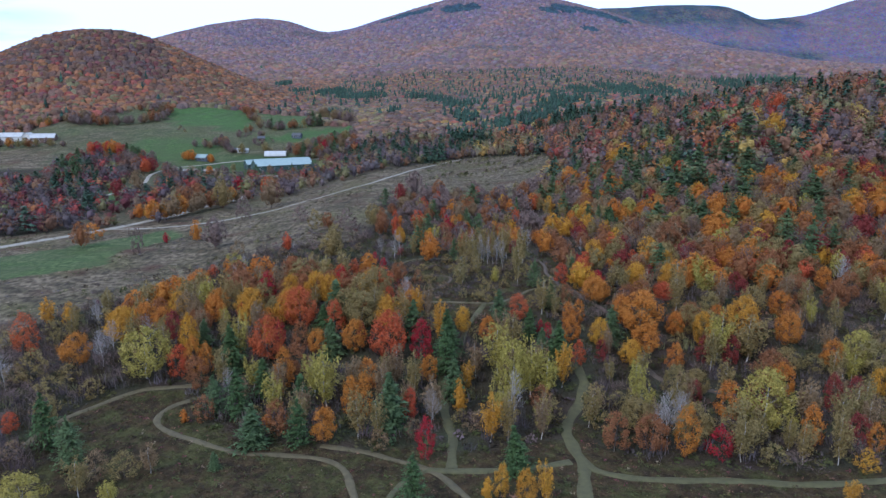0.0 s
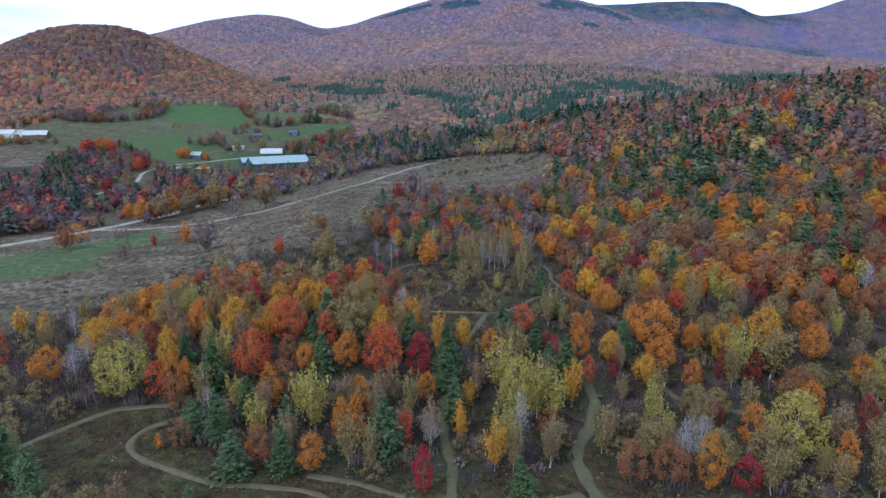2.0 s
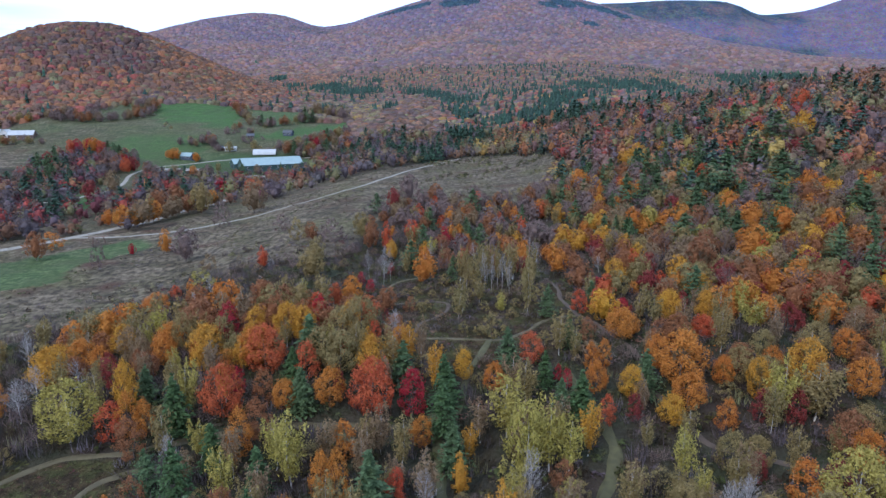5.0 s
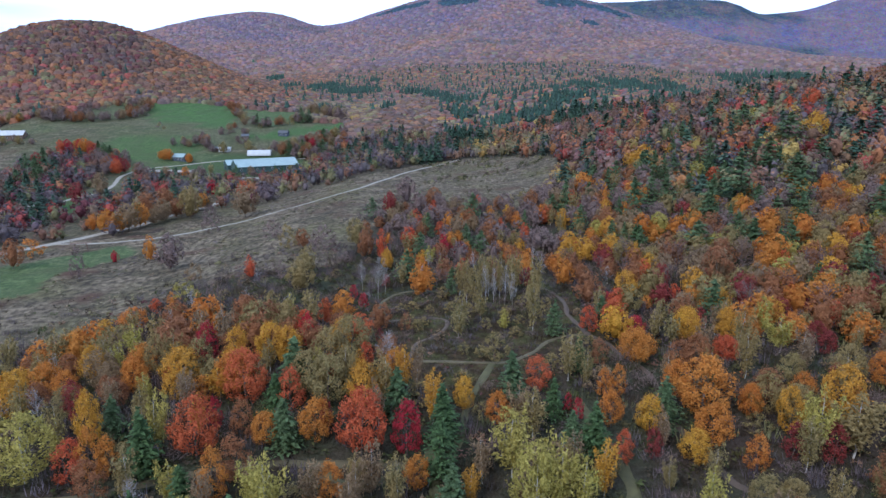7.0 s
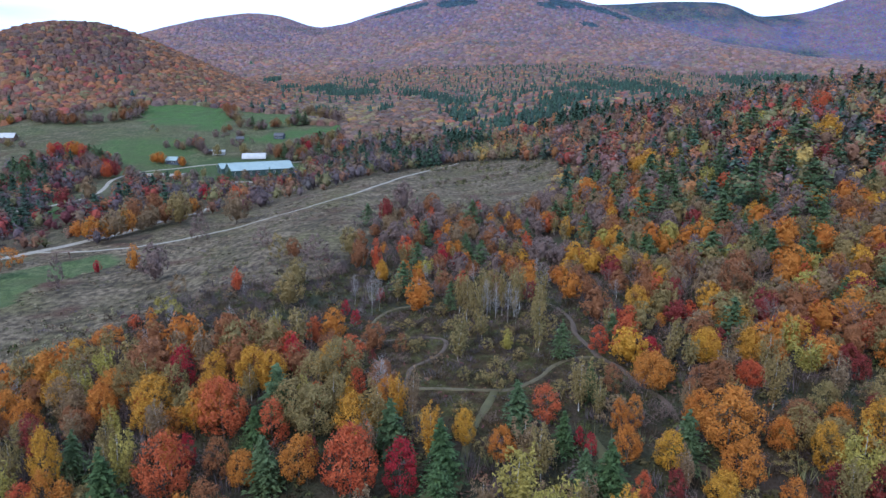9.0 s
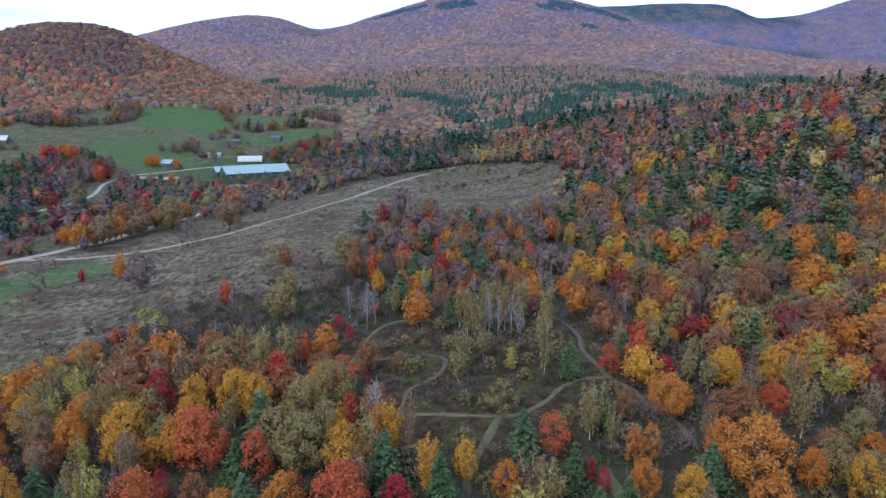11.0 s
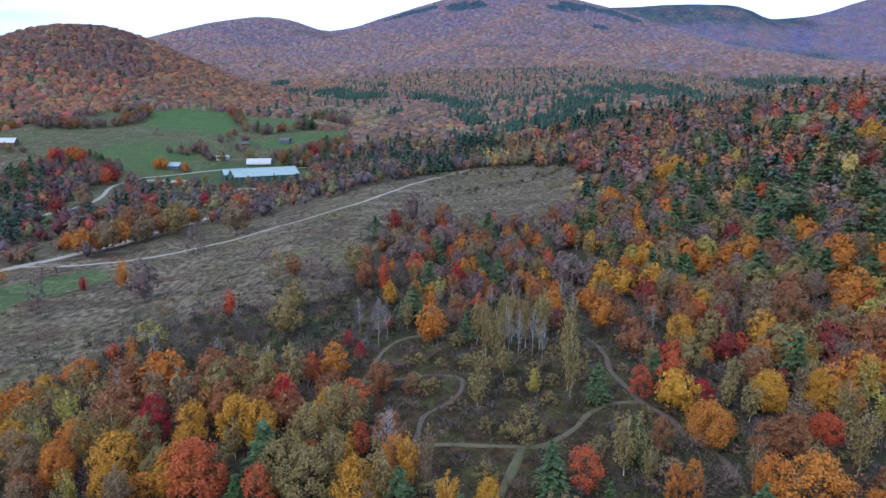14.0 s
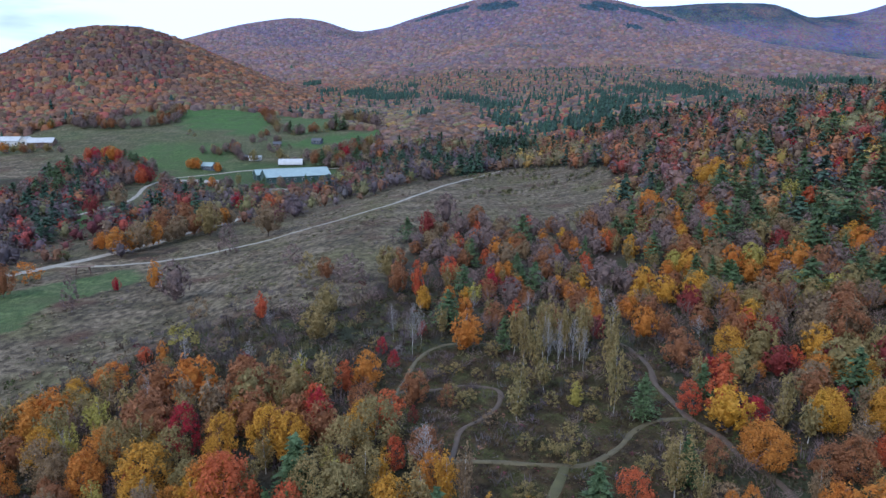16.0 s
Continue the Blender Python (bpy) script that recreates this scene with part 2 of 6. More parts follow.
RIDGE_X = (-1800, -1150, -1030, -850, -695, -606, -490, -364, -208, -97, 84, 254, 387, 497, 609, 699, 879, 1039, 1153, 1400)
RIDGE_Z = (205, 254, 278, 332, 346, 345, 300, 301, 356, 390, 432, 454, 430, 402, 378, 340, 280, 216, 190, 176)
BACK_X = (-3000, 200, 600, 780, 918, 1084, 1382, 1640, 1710, 1800, 1900, 2052, 2215, 2408, 2600, 3600)
BACK_Z = (180, 220, 440, 545, 570, 575, 582, 582, 558, 500, 508, 519, 548, 612, 655, 620)


def crest(x, xs, zs, soft):
    """The height of a ridge line, smoothed."""
    return sum(np.interp(x + d * soft, xs, zs) for d in (-1, -.5, 0, .5, 1)) / 5


def height(x, y):
    """The lie of the land: a low bench, the valley, a wooded slope, a knoll behind the fields and two mountain ridges."""
    rise = step(830, 1900, y)
    z = 2.0 + 9.0 * step(120, 164, y) * step(-95, -35, x) + 2.5 * step(230, 330, y) * step(-190, -60, x)
    z = z + 33 * step(560, 830, y) + 78 * rise + 30 * rise * step(0, 900, x)
    z = z + 13 * step(150, 300, y) * step(10, 140, x) + 49 * mound(x, y, 330, 470, 140, 170) * step(20, 120, x) - 36 * step(100, 600, x) * step(250, 700, y)
    z = z + 100 * mound(x, y, -452, 950, 134, 105) + 12 * mound(x, y, -700, 1000, 170, 150) + 6 * mound(x, y, -250, 1000, 150, 110) + 13 * mound(x, y, -240, 660, 120, 70)
    z = z + step(900, 1500, y) * 12 * rolling(x, y, 190, 1) + step(600, 1100, y) * 4 * rolling(x, y, 75, 2)
    w = np.exp(-0.5 * ((y - 2850) / 520) ** 2) * step(1200, 1800, y)
    z = z * (1 - w) + w * (crest(x, RIDGE_X, RIDGE_Z, 60) + 6 * rolling(x, y, 120, 3))
    w = np.exp(-0.5 * ((y - 4300) / 420) ** 2) * step(1200, 1800, y)
    z = z * (1 - w) + w * (crest(x, BACK_X, BACK_Z, 60) + 6 * rolling(x, y, 150, 6))
    return z + 0.5 * rolling(x, y, 23, 3) + 0.2 * rolling(x, y, 7.3, 4)


def spread(low, high, pace, growth, least, most):
    """Grid lines, even between low and high and wider apart beyond."""
    mid = list(np.arange(low, high, pace))
    up, s = [mid[-1]], pace
    while up[-1] < most:
        s = min(s * growth, 60)
        up.append(up[-1] + s)
    down, s = [mid[0]], pace
    while down[-1] > least:
        s = min(s * growth, 120)
        down.append(down[-1] - s)
    return np.array(down[:0:-1] + mid + up[1:])


GX = spread(-120, 110, 2.1, 1.06, -4600, 4600)
GY = spread(80, 290, 2.1, 1.04, -900, 4950)
MX, MY = np.meshgrid(GX, GY)
GZ = height(MX, MY)


def ground_at(x, y):
    """Height of the ground sheet, between its grid lines."""
    x, y = np.asarray(x, float), np.asarray(y, float)
    i = np.clip(np.searchsorted(GX, x) - 1, 0, len(GX) - 2)
    j = np.clip(np.searchsorted(GY, y) - 1, 0, len(GY) - 2)
    u = (x - GX[i]) / (GX[i + 1] - GX[i])
    v = (y - GY[j]) / (GY[j + 1] - GY[j])
    return (GZ[j, i] * (1 - u) + GZ[j, i + 1] * u) * (1 - v) + (GZ[j + 1, i] * (1 - u) + GZ[j + 1, i + 1] * u) * v


def inside(poly, x, y, ragged=0.0):
    """Which of the places lie inside the outline; ragged: how far its edge wanders."""
    x, y = np.asarray(x, float), np.asarray(y, float)
    x, y = x + ragged * rolling(x, y, 9, 5), y + ragged * rolling(x, y, 11, 6)
    odd = np.zeros(x.shape, bool)
    for (ax, ay), (bx, by) in zip(poly, poly[1:] + poly[:1]):
        if ay != by:
            odd ^= ((ay > y) != (by > y)) & (x < (bx - ax) * (y - ay) / (by - ay) + ax)
    return odd


FIELD = [(-99, 147), (-108, 178), (-94, 192), (-90, 200), (-82, 206), (-76, 221), (-67, 232), (-51, 234), (-31, 237), (-26, 258), (-25, 318), (-1, 325), (30, 316), (51, 352), (68, 388),
         (66, 455), (48, 515), (20, 534), (-12, 500), (-40, 440), (-60, 410), (-88, 395), (-104, 352), (-119, 319), (-133, 309), (-163, 305), (-190, 285), (-240, 240), (-190, 150)]
MEADOW = [(-171, 241), (-151, 265), (-140, 278), (-120, 300), (-108, 288), (-122, 262), (-120, 238), (-150, 208)]
FARM = [(-205, 404), (-177, 417), (-212, 535), (-168, 596), (-95, 600), (-84, 680), (-90, 727), (-129, 720), (-140, 803), (-197, 788), (-243, 796), (-310, 772), (-389, 720),
        (-430, 660), (-350, 560), (-311, 545), (-300, 600), (-244, 563), (-222, 500)]
HAYFIELD = [(-430, 640), (-345, 618), (-311, 545), (-400, 535)]
BRUSH_A = [(-57, 86), (-70, 114), (-65, 127), (-51, 129), (-46, 118), (-35, 109), (-14, 107), (-7, 86)]
BRUSH_B = [(-19, 86), (-18, 107), (-6, 109), (4, 107), (20, 111), (17, 86)]
BRUSH_C = [(17, 86), (21, 118), (25, 117), (27, 105), (38, 101), (72, 100), (72, 86)]
CLEARING = [(-20, 171), (-17, 203), (-2, 209), (12, 206), (24, 208), (32, 200), (34, 182), (36, 167), (22, 158), (12, 151), (5, 150), (-6, 158)]
LAWN = [(-207, 428), (-196, 423), (-177, 384), (-178, 373), (-186, 376), (-199, 405)]
MARGIN = [(-430, 485), (-285, 485), (-300, 548), (-430, 548)]
YARD = [(-230, 545), (-205, 600), (-130, 600), (-95, 570), (-100, 500), (-118, 478), (-150, 492), (-200, 505)]


def link_mesh(name, verts, faces, material=None, smooth=True):
    """A mesh object from arrays of places and faces of one size."""
    verts, faces = np.asarray(verts, np.float32), np.asarray(faces, np.int32)
    me = bpy.data.meshes.new(name)
    k = faces.shape[1]
    me.vertices.add(len(verts))
    me.vertices.foreach_set("co", verts.ravel())
    me.loops.add(faces.size)
    me.loops.foreach_set("vertex_index", faces.ravel())
    me.polygons.add(len(faces))
    me.polygons.foreach_set("loop_start", np.arange(0, faces.size, k, dtype=np.int32))
    me.update(calc_edges=True)
    me.polygons.foreach_set("use_smooth", np.full(len(faces), smooth))
    me.materials.append(material)
    return me


def tinted(me, name, colours, share=None):
    """Gives each vertex of the mesh a colour under that name, and how much of it shows."""
    a = me.color_attributes.new(name, "FLOAT_COLOR", "POINT")
    a.data.foreach_set("color", np.c_[colours, np.ones(len(colours)) if share is None else share].astype(np.float32).ravel())


CREST_FIRS = [(-185, 2530, 22), (-130, 2540, 30), (-75, 2520, 26), (40, 2465, 30), (88, 2455, 24), (345, 2375, 20), (405, 2440, 30), (475, 2470, 28), (548, 2470, 34), (588, 2410, 24), (445, 2195, 18)]


def crest_firs(x, y):
    """Conifers in ragged patches below the mountain's crest."""
    most = np.zeros(len(x))
    for cx, cy, size in CREST_FIRS:
        most = np.maximum(most, mound(x, y, cx, cy, 1.1 * size, 1.5 * size))
    return most + 0.16 * rolling(x, y, 37, 6)


def canopy(x, y):
    """The usual colour of the far woods at a place, distance haze painted in: russet below, plum higher up, conifers on
    the crests.
    """
    x, y = np.asarray(x, float), np.asarray(y, float)
    z = ground_at(x, y)
    # mid, high and fir turn bluer: haze painted into the colour
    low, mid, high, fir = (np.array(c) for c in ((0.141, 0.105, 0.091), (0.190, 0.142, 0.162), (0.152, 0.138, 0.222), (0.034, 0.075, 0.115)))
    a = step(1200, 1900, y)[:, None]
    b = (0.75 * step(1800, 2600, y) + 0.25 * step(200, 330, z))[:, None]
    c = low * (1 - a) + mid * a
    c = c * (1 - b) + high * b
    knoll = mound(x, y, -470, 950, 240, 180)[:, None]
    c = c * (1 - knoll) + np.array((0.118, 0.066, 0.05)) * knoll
    tint = rolling(x, y, 88, 4)[:, None]
    c = c * (1 + 0.34 * tint * np.array([1.0, 0.35, -0.5]))
    patch = rolling(x, y, 160, 8) + 0.7 * rolling(x, y, 61, 9)
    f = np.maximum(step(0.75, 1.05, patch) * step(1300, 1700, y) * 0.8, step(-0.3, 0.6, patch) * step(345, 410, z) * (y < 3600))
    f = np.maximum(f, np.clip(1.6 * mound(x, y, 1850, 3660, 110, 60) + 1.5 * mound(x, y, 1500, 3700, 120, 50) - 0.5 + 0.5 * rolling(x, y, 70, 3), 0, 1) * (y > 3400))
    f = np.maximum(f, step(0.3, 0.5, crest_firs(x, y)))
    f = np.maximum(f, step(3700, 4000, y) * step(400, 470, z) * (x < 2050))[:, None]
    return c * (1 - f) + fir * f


ny, nx = MX.shape
quad = np.arange(ny * nx).reshape(ny, nx)
ground_mesh = link_mesh("ground", np.c_[MX.ravel(), MY.ravel(), GZ.ravel()],
                        np.c_[quad[:-1, :-1].ravel(), quad[:-1, 1:].ravel(), quad[1:, 1:].ravel(), quad[1:, :-1].ravel()], GROUND)
fx, fy = MX.ravel(), MY.ravel()
dry = inside(FIELD, fx, fy, 3.0) * 1.0
RIVERSIDE = [(-60, 405), (-105, 345), (-130, 312), (-165, 306), (-185, 330), (-175, 420), (-205, 500), (-150, 512), (-95, 520), (-40, 520), (-30, 470)]
dry = np.maximum(dry, inside(RIVERSIDE, fx, fy, 4.0) * 0.7)
dry = np.maximum(dry, inside(HAYFIELD, fx, fy, 1.0) * 1.0)
UPPER = [(-306, 769), (-302, 777), (-280, 794), (-258, 807), (-233, 804), (-219, 785), (-202, 765), (-194, 708), (-191, 680), (-224, 690), (-259, 697), (-281, 720), (-290, 747)]
SIDE = [(-198, 793), (-171, 805), (-140, 798), (-119, 779), (-117, 735), (-131, 722), (-157, 697), (-174, 713)]
STRIP = [(-169, 653), (-151, 669), (-140, 687), (-118, 707), (-95, 727), (-87, 716), (-91, 694), (-109, 680), (-125, 663), (-132, 652), (-152, 645)]
PADDOCK = [(-275, 640), (-215, 640), (-190, 610), (-220, 566), (-245, 575), (-285, 605)]
grassy = np.maximum(inside(MEADOW, fx, fy, 4.0) * 0.7, inside(FARM, fx, fy, 3.0) * (0.3 + 0.2 * rolling(fx, fy, 31, 2)))
dry = np.maximum(dry, inside(FARM, fx, fy, 3.0) * 0.8)
grassy = np.maximum(grassy, inside(YARD, fx, fy, 3.0) * 0.6)
for plot, lush in ((UPPER, 1.0), (STRIP, 1.0), (PADDOCK, 0.8), (SIDE, 0.75), (LAWN, 1.0)):
    grassy = np.maximum(grassy, inside(plot, fx, fy, 2.0) * lush)
grassy = np.where(inside(HAYFIELD, fx, fy, 1.0), 0, grassy)
brushy = np.maximum.reduce([inside(p, fx, fy, 2.0) * 1.0 for p in (BRUSH_A, BRUSH_B, BRUSH_C, CLEARING)])
tinted(ground_mesh, "cover", np.c_[dry, grassy, brushy])
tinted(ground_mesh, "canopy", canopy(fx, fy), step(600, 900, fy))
ground = tagged(new("ground", ground_mesh), "rolling valley ground with dry grass, brush and leaf litter", "ground", kind="structure")


def curve_through(points, pace):
    """Places along a smooth line through the points."""
    p = np.array([points[0]] + list(points) + [points[-1]], float)
    out = []
    for a, b, c, d in zip(p, p[1:], p[2:], p[3:]):
        k = max(2, int(np.hypot(*(c - b)) / pace))
        t = np.linspace(0, 1, k, endpoint=False)[:, None]
        out.append(0.5 * ((2 * b) + (c - a) * t + (2 * a - 5 * b + 4 * c - d) * t ** 2 + (3 * b - a - 3 * c + d) * t ** 3))
    return np.concatenate(out + [p[-1:]])


TRACKS = []


def way(name, points, width, material, label, lift, category="trail", ragged=0.25, pace=1.0):
    """A trail or road: a crowned strip that lies on the ground, with ragged edges sunk into it."""
    line = curve_through(points, pace)
    TRACKS.append((line, width))
    along = np.gradient(line, axis=0)
    side = np.c_[along[:, 1], -along[:, 0]] / np.maximum(np.hypot(along[:, 0], along[:, 1]), 1e-6)[:, None]
    s = np.arange(len(line))
    rows = []
    for f, dz in ((-0.62, -0.25), (-0.46, 0.0), (-0.18, 0.05), (0.18, 0.05), (0.46, 0.0), (0.62, -0.25)):
        w = width * f * (1 + ragged * (0.6 * np.sin(s * 0.9 + 5 * f + lift * 90) + 0.5 * np.sin(s * 0.37 + 2 * f)))
        q = line + side * w[:, None]
        rows.append(np.c_[q, ground_at(q[:, 0], q[:, 1]) + dz + 0.05 + lift])
    v = np.stack(rows, 1)
    n, k = v.shape[:2]
    i = np.arange(n * k).reshape(n, k)
    f = np.c_[i[:-1, :-1].ravel(), i[:-1, 1:].ravel(), i[1:, 1:].ravel(), i[1:, :-1].ravel()][:, ::-1]
    return tagged(new(name, link_mesh(name, v.reshape(-1, 3), f, material)), label, category, kind="structure")


way("trail", [(-71, 108), (-70.3, 116.9), (-65.8, 124.5), (-61.2, 129.1), (-54.8, 130.2), (-49.8, 130.5), (-42, 133), (-30, 136), (-17, 136.8), (-4.6, 136.9)], 1.40, TRAIL, "narrow trodden trail round the brush", 0.0)
way("trail", [(-45, 127), (-49, 125), (-51.8, 122.3), (-52.4, 117.7), (-48.1, 112.6), (-36.4, 106.6), (-28.5, 105.5), (-20.8, 104.1), (-16.7, 102), (-14.3, 96.9), (-12, 86), (-10, 70)], 1.24, TRAIL, "pale trail bending through dark brush", 0.01)
way("trail", [(-20.8, 108.5), (-13.6, 106.6), (-7.8, 103.9), (-2.2, 100.8), (1.4, 96.2), (4.5, 90), (7, 75)], 1.29, TRAIL, "trodden trail across the brush", 0.02)
way("trail", [(-9, 86), (-7.9, 92.6), (-5.6, 97.6), (-2.2, 100.8)], 1.07, TRAIL_GREEN, "grassy trail spur", 0.03)
way("trail", [(-1, 140), (0.1, 127.7), (0.6, 119.4), (1.6, 110.6), (1.4, 101.1)], 1.62, TRAIL_GREEN, "grassy lane between the trees", 0.04)
way("trail", [(-2.2, 100.8), (4.1, 100.3), (10.5, 100.9), (16, 101.8), (20.8, 103.1)], 1.51, TRAIL_GREEN, "grassy trail link", 0.05)
way("trail", [(24, 150), (26.4, 142), (28.2, 135.5), (28.4, 130.3), (24.7, 121.7), (22.1, 114.9), (22.1, 107.6), (22.6, 100.8), (21.1, 92.6), (20, 75)], 1.94, TRAIL_GREEN, "wide mown grass trail", 0.06)
way("trail", [(22.1, 107.6), (23.5, 101.5), (27, 98.8), (34.7, 97.8), (45.1, 97.5), (57.6, 96.2), (70, 97), (85, 102)], 1.51, TRAIL_GREEN, "mown grass trail along the wood's edge", 0.07)
way("trail", [(38, 146), (41.5, 139.2), (42.7, 134.9), (45.2, 131.6), (52.3, 128.8), (60, 125.9), (70, 124)], 1.29, TRAIL_RED, "red-brown earth trail in the wood", 0.0)
way("trail", [(-9, 162), (-2.6, 162.4), (8.8, 162.3), (14, 163.3), (18.7, 168.2), (21.8, 173.2), (26, 176.5), (31.2, 177.1)], 0.95, TRAIL, "pale trail at the clearing's edge", 0.01)
way("trail", [(3, 140), (5.7, 151.1), (7.9, 156.3), (10.1, 162)], 1.29, TRAIL_GREEN, "grassy trail climbing to the clearing", 0.02)
way("trail", [(-6, 160), (-4.9, 166.5), (-4.2, 171.4), (-0.6, 175.8), (1.9, 181.9), (1.4, 186.9), (-3.8, 187.8), (-8.9, 186), (-15, 184.8)], 0.8, TRAIL_RED, "red-brown looping earth trail", 0.03)
way("trail", [(-17, 172), (-16.2, 178.8), (-14.6, 190.7), (-13.3, 200.1), (-10.4, 207.2), (-4.5, 209.9), (6.4, 207.4)], 0.85, TRAIL, "trail past the bare birches", 0.04)
way("trail", [(24, 214), (28, 207), (29.8, 198.4), (29.1, 189.7), (30.2, 183.1), (31.2, 177.1), (34.2, 170.8), (35.1, 165.1), (38, 158), (38, 146)], 1.0, TRAIL_RED, "earth trail up the wooded slope", 0.05)
way("trail", [(-17, 136.3), (-16.3, 134.6), (-13.5, 133), (-9.5, 133.2), (-6.5, 135), (-6, 136.8)], 1.5, TRAIL_GREEN, "small grassy loop of the trail", 0.03)
way("road", [(-149, 303.6), (-134.4, 303.7), (-120.8, 306.1), (-112, 310.2), (-99.1, 322.1), (-87.8, 336.8), (-78.9, 347), (-68.3, 355.5), (-57.5, 364.5), (-45.6, 376), (-35.1, 400), (-23.4, 437.8), (-16.4, 458.3), (1.9, 498), (13.5, 526)], 1.6, GRAVEL, "pale gravel farm road across the field", 0.05, "road", 0.12, 2.0)
way("road", [(-215, 395), (-203.5, 406.9), (-201.3, 421.6), (-197.7, 441.1), (-203.5, 472), (-216, 513.6), (-214.7, 543), (-199.9, 555.9), (-162, 579), (-120, 586), (-95, 590)], 2.5, GRAVEL, "pale gravel lane to the farm", 0.06, "road", 0.12, 2.0)
way("road", [(-235, 222), (-200, 243), (-174, 267), (-167, 278), (-159, 289), (-153, 297), (-148, 306), (-142, 316), (-137, 325), (-133, 332), (-130, 341), (-127, 356), (-122, 375), (-114, 398)], 4.2, GRAVEL, "pale country road passing behind a row of trees", 0.07, "road", 0.12, 2.0)

# ---- how trees are made ----
rng = np.random.default_rng(7)


def unit(v):
    return v / np.maximum(np.linalg.norm(v, axis=-1, keepdims=True), 1e-9)


def sprays(place, normal, size, r, along=None, long=1.0, jitter=0.55):
    """One leaf cluster, a ragged triangle, at each place; along: the way in which it is drawn out."""
    n = len(place)
    normal = unit(normal + jitter * r.normal(size=(n, 3)))
    t = unit(np.cross(normal, r.normal(size=(n, 3)) if along is None else np.cross(along + 0.25 * r.normal(size=(n, 3)), normal)))
    b = np.cross(normal, t)
    a = (np.arange(3) * 2.094)[None] + r.normal(size=(n, 3)) * 0.35 + (r.uniform(0, 6.28, (n, 1)) if along is None else 0)
    rad = size * r.uniform(0.45, 0.85, size=(n, 3)) * r.uniform(0.7, 1.3, size=(n, 1))
    v = place[:, None] + rad[..., None] * (long * np.cos(a)[..., None] * t[:, None] + np.sin(a)[..., None] * b[:, None])
    return v.reshape(-1, 3), np.arange(3 * n).reshape(-1, 3)


def heart_of(r, radius, base, top, belly, share, rings=5, sides=8):
    """The leafy inside of a crown: an uneven closed body a little smaller than the crown."""
    u = np.linspace(0.1, 0.7, rings)
    prof = radius * share * np.sin(np.pi * u ** belly) ** 0.65
    a = np.arange(sides) * 2 * np.pi / sides
    rad = prof[:, None] * r.uniform(0.82, 1.12, (rings, sides))
    z = base + (top - base) * (0.06 + 0.86 * u)[:, None] + r.normal(size=(rings, sides)) * 0.12
    v = np.stack([rad * np.cos(a), rad * np.sin(a), z], -1).reshape(-1, 3)
    i = np.arange(rings * sides).reshape(rings, sides)
    j = np.roll(i, -1, axis=1)
    q = np.stack([i[:-1], j[:-1], j[1:], i[1:]], -1).reshape(-1, 4)
    k = len(v)
    v = np.r_[v, [[0, 0, base], [0, 0, base + (top - base) * 0.74]]]
    caps = np.r_[np.c_[j[0], i[0], np.full(sides, k)], np.c_[i[-1], j[-1], np.full(sides, k + 1)]]
    return v, np.concatenate([q[:, [0, 1, 2]], q[:, [0, 2, 3]], caps])


def plume_crown(r, leaves, leaf, radius, base, belly, clumps, top=10.0, size=(0.2, 0.34), heart=0.62, long=1.8, fray=0.12, rings=5, sides=8):
    """A broad-leaved crown: many rounded clumps close together in a dome, fine leaf sprays that point outwards and up, stray shoots."""
    u = 0.03 + 0.95 * (np.arange(clumps) + r.uniform(0, 1, clumps)) / clumps
    prof = np.sin(np.pi * np.minimum(u, 0.985) ** belly) ** 0.65
    ang = np.arange(clumps) * 2.4 + r.normal(size=clumps) * 0.35
    out = radius * prof * r.uniform(0.62, 0.9, clumps)
    lean = r.normal(size=2) * 0.1 * radius
    centre = np.c_[out * np.cos(ang) + lean[0] * u, out * np.sin(ang) + lean[1] * u, base + (top - base) * (0.05 + 0.87 * u)]
    ball = radius * r.uniform(*size, clumps) * (0.6 + 0.45 * prof)
    axis = unit(centre - [0, 0, base + 0.36 * (top - base)])
    own = r.choice(clumps, leaves, p=ball ** 2 / (ball ** 2).sum())
    d = unit(r.normal(size=(leaves, 3)) + 0.85 * axis[own] + [0, 0, 0.35])
    p = centre[own] + d * (ball[own] * r.uniform(0.3, 1.12, leaves) ** 0.5)[:, None]
    stray = (r.uniform(0, 1, leaves) < fray) * r.uniform(0.2, 0.9, leaves) * ball[own]
    p = p + (0.7 * axis[own] + [0, 0, 0.75]) * stray[:, None]
    p[:, 2] = np.maximum(p[:, 2], base * 0.7)
    fan = sprays(p, 0.9 * d + 0.45 * axis[own], leaf, r, axis[own] * [1, 1, 0.5] + [0, 0, 0.85], long, 0.45)
    return joined([heart_of(r, radius, base, top, belly, heart, rings, sides), fan]) if heart else fan


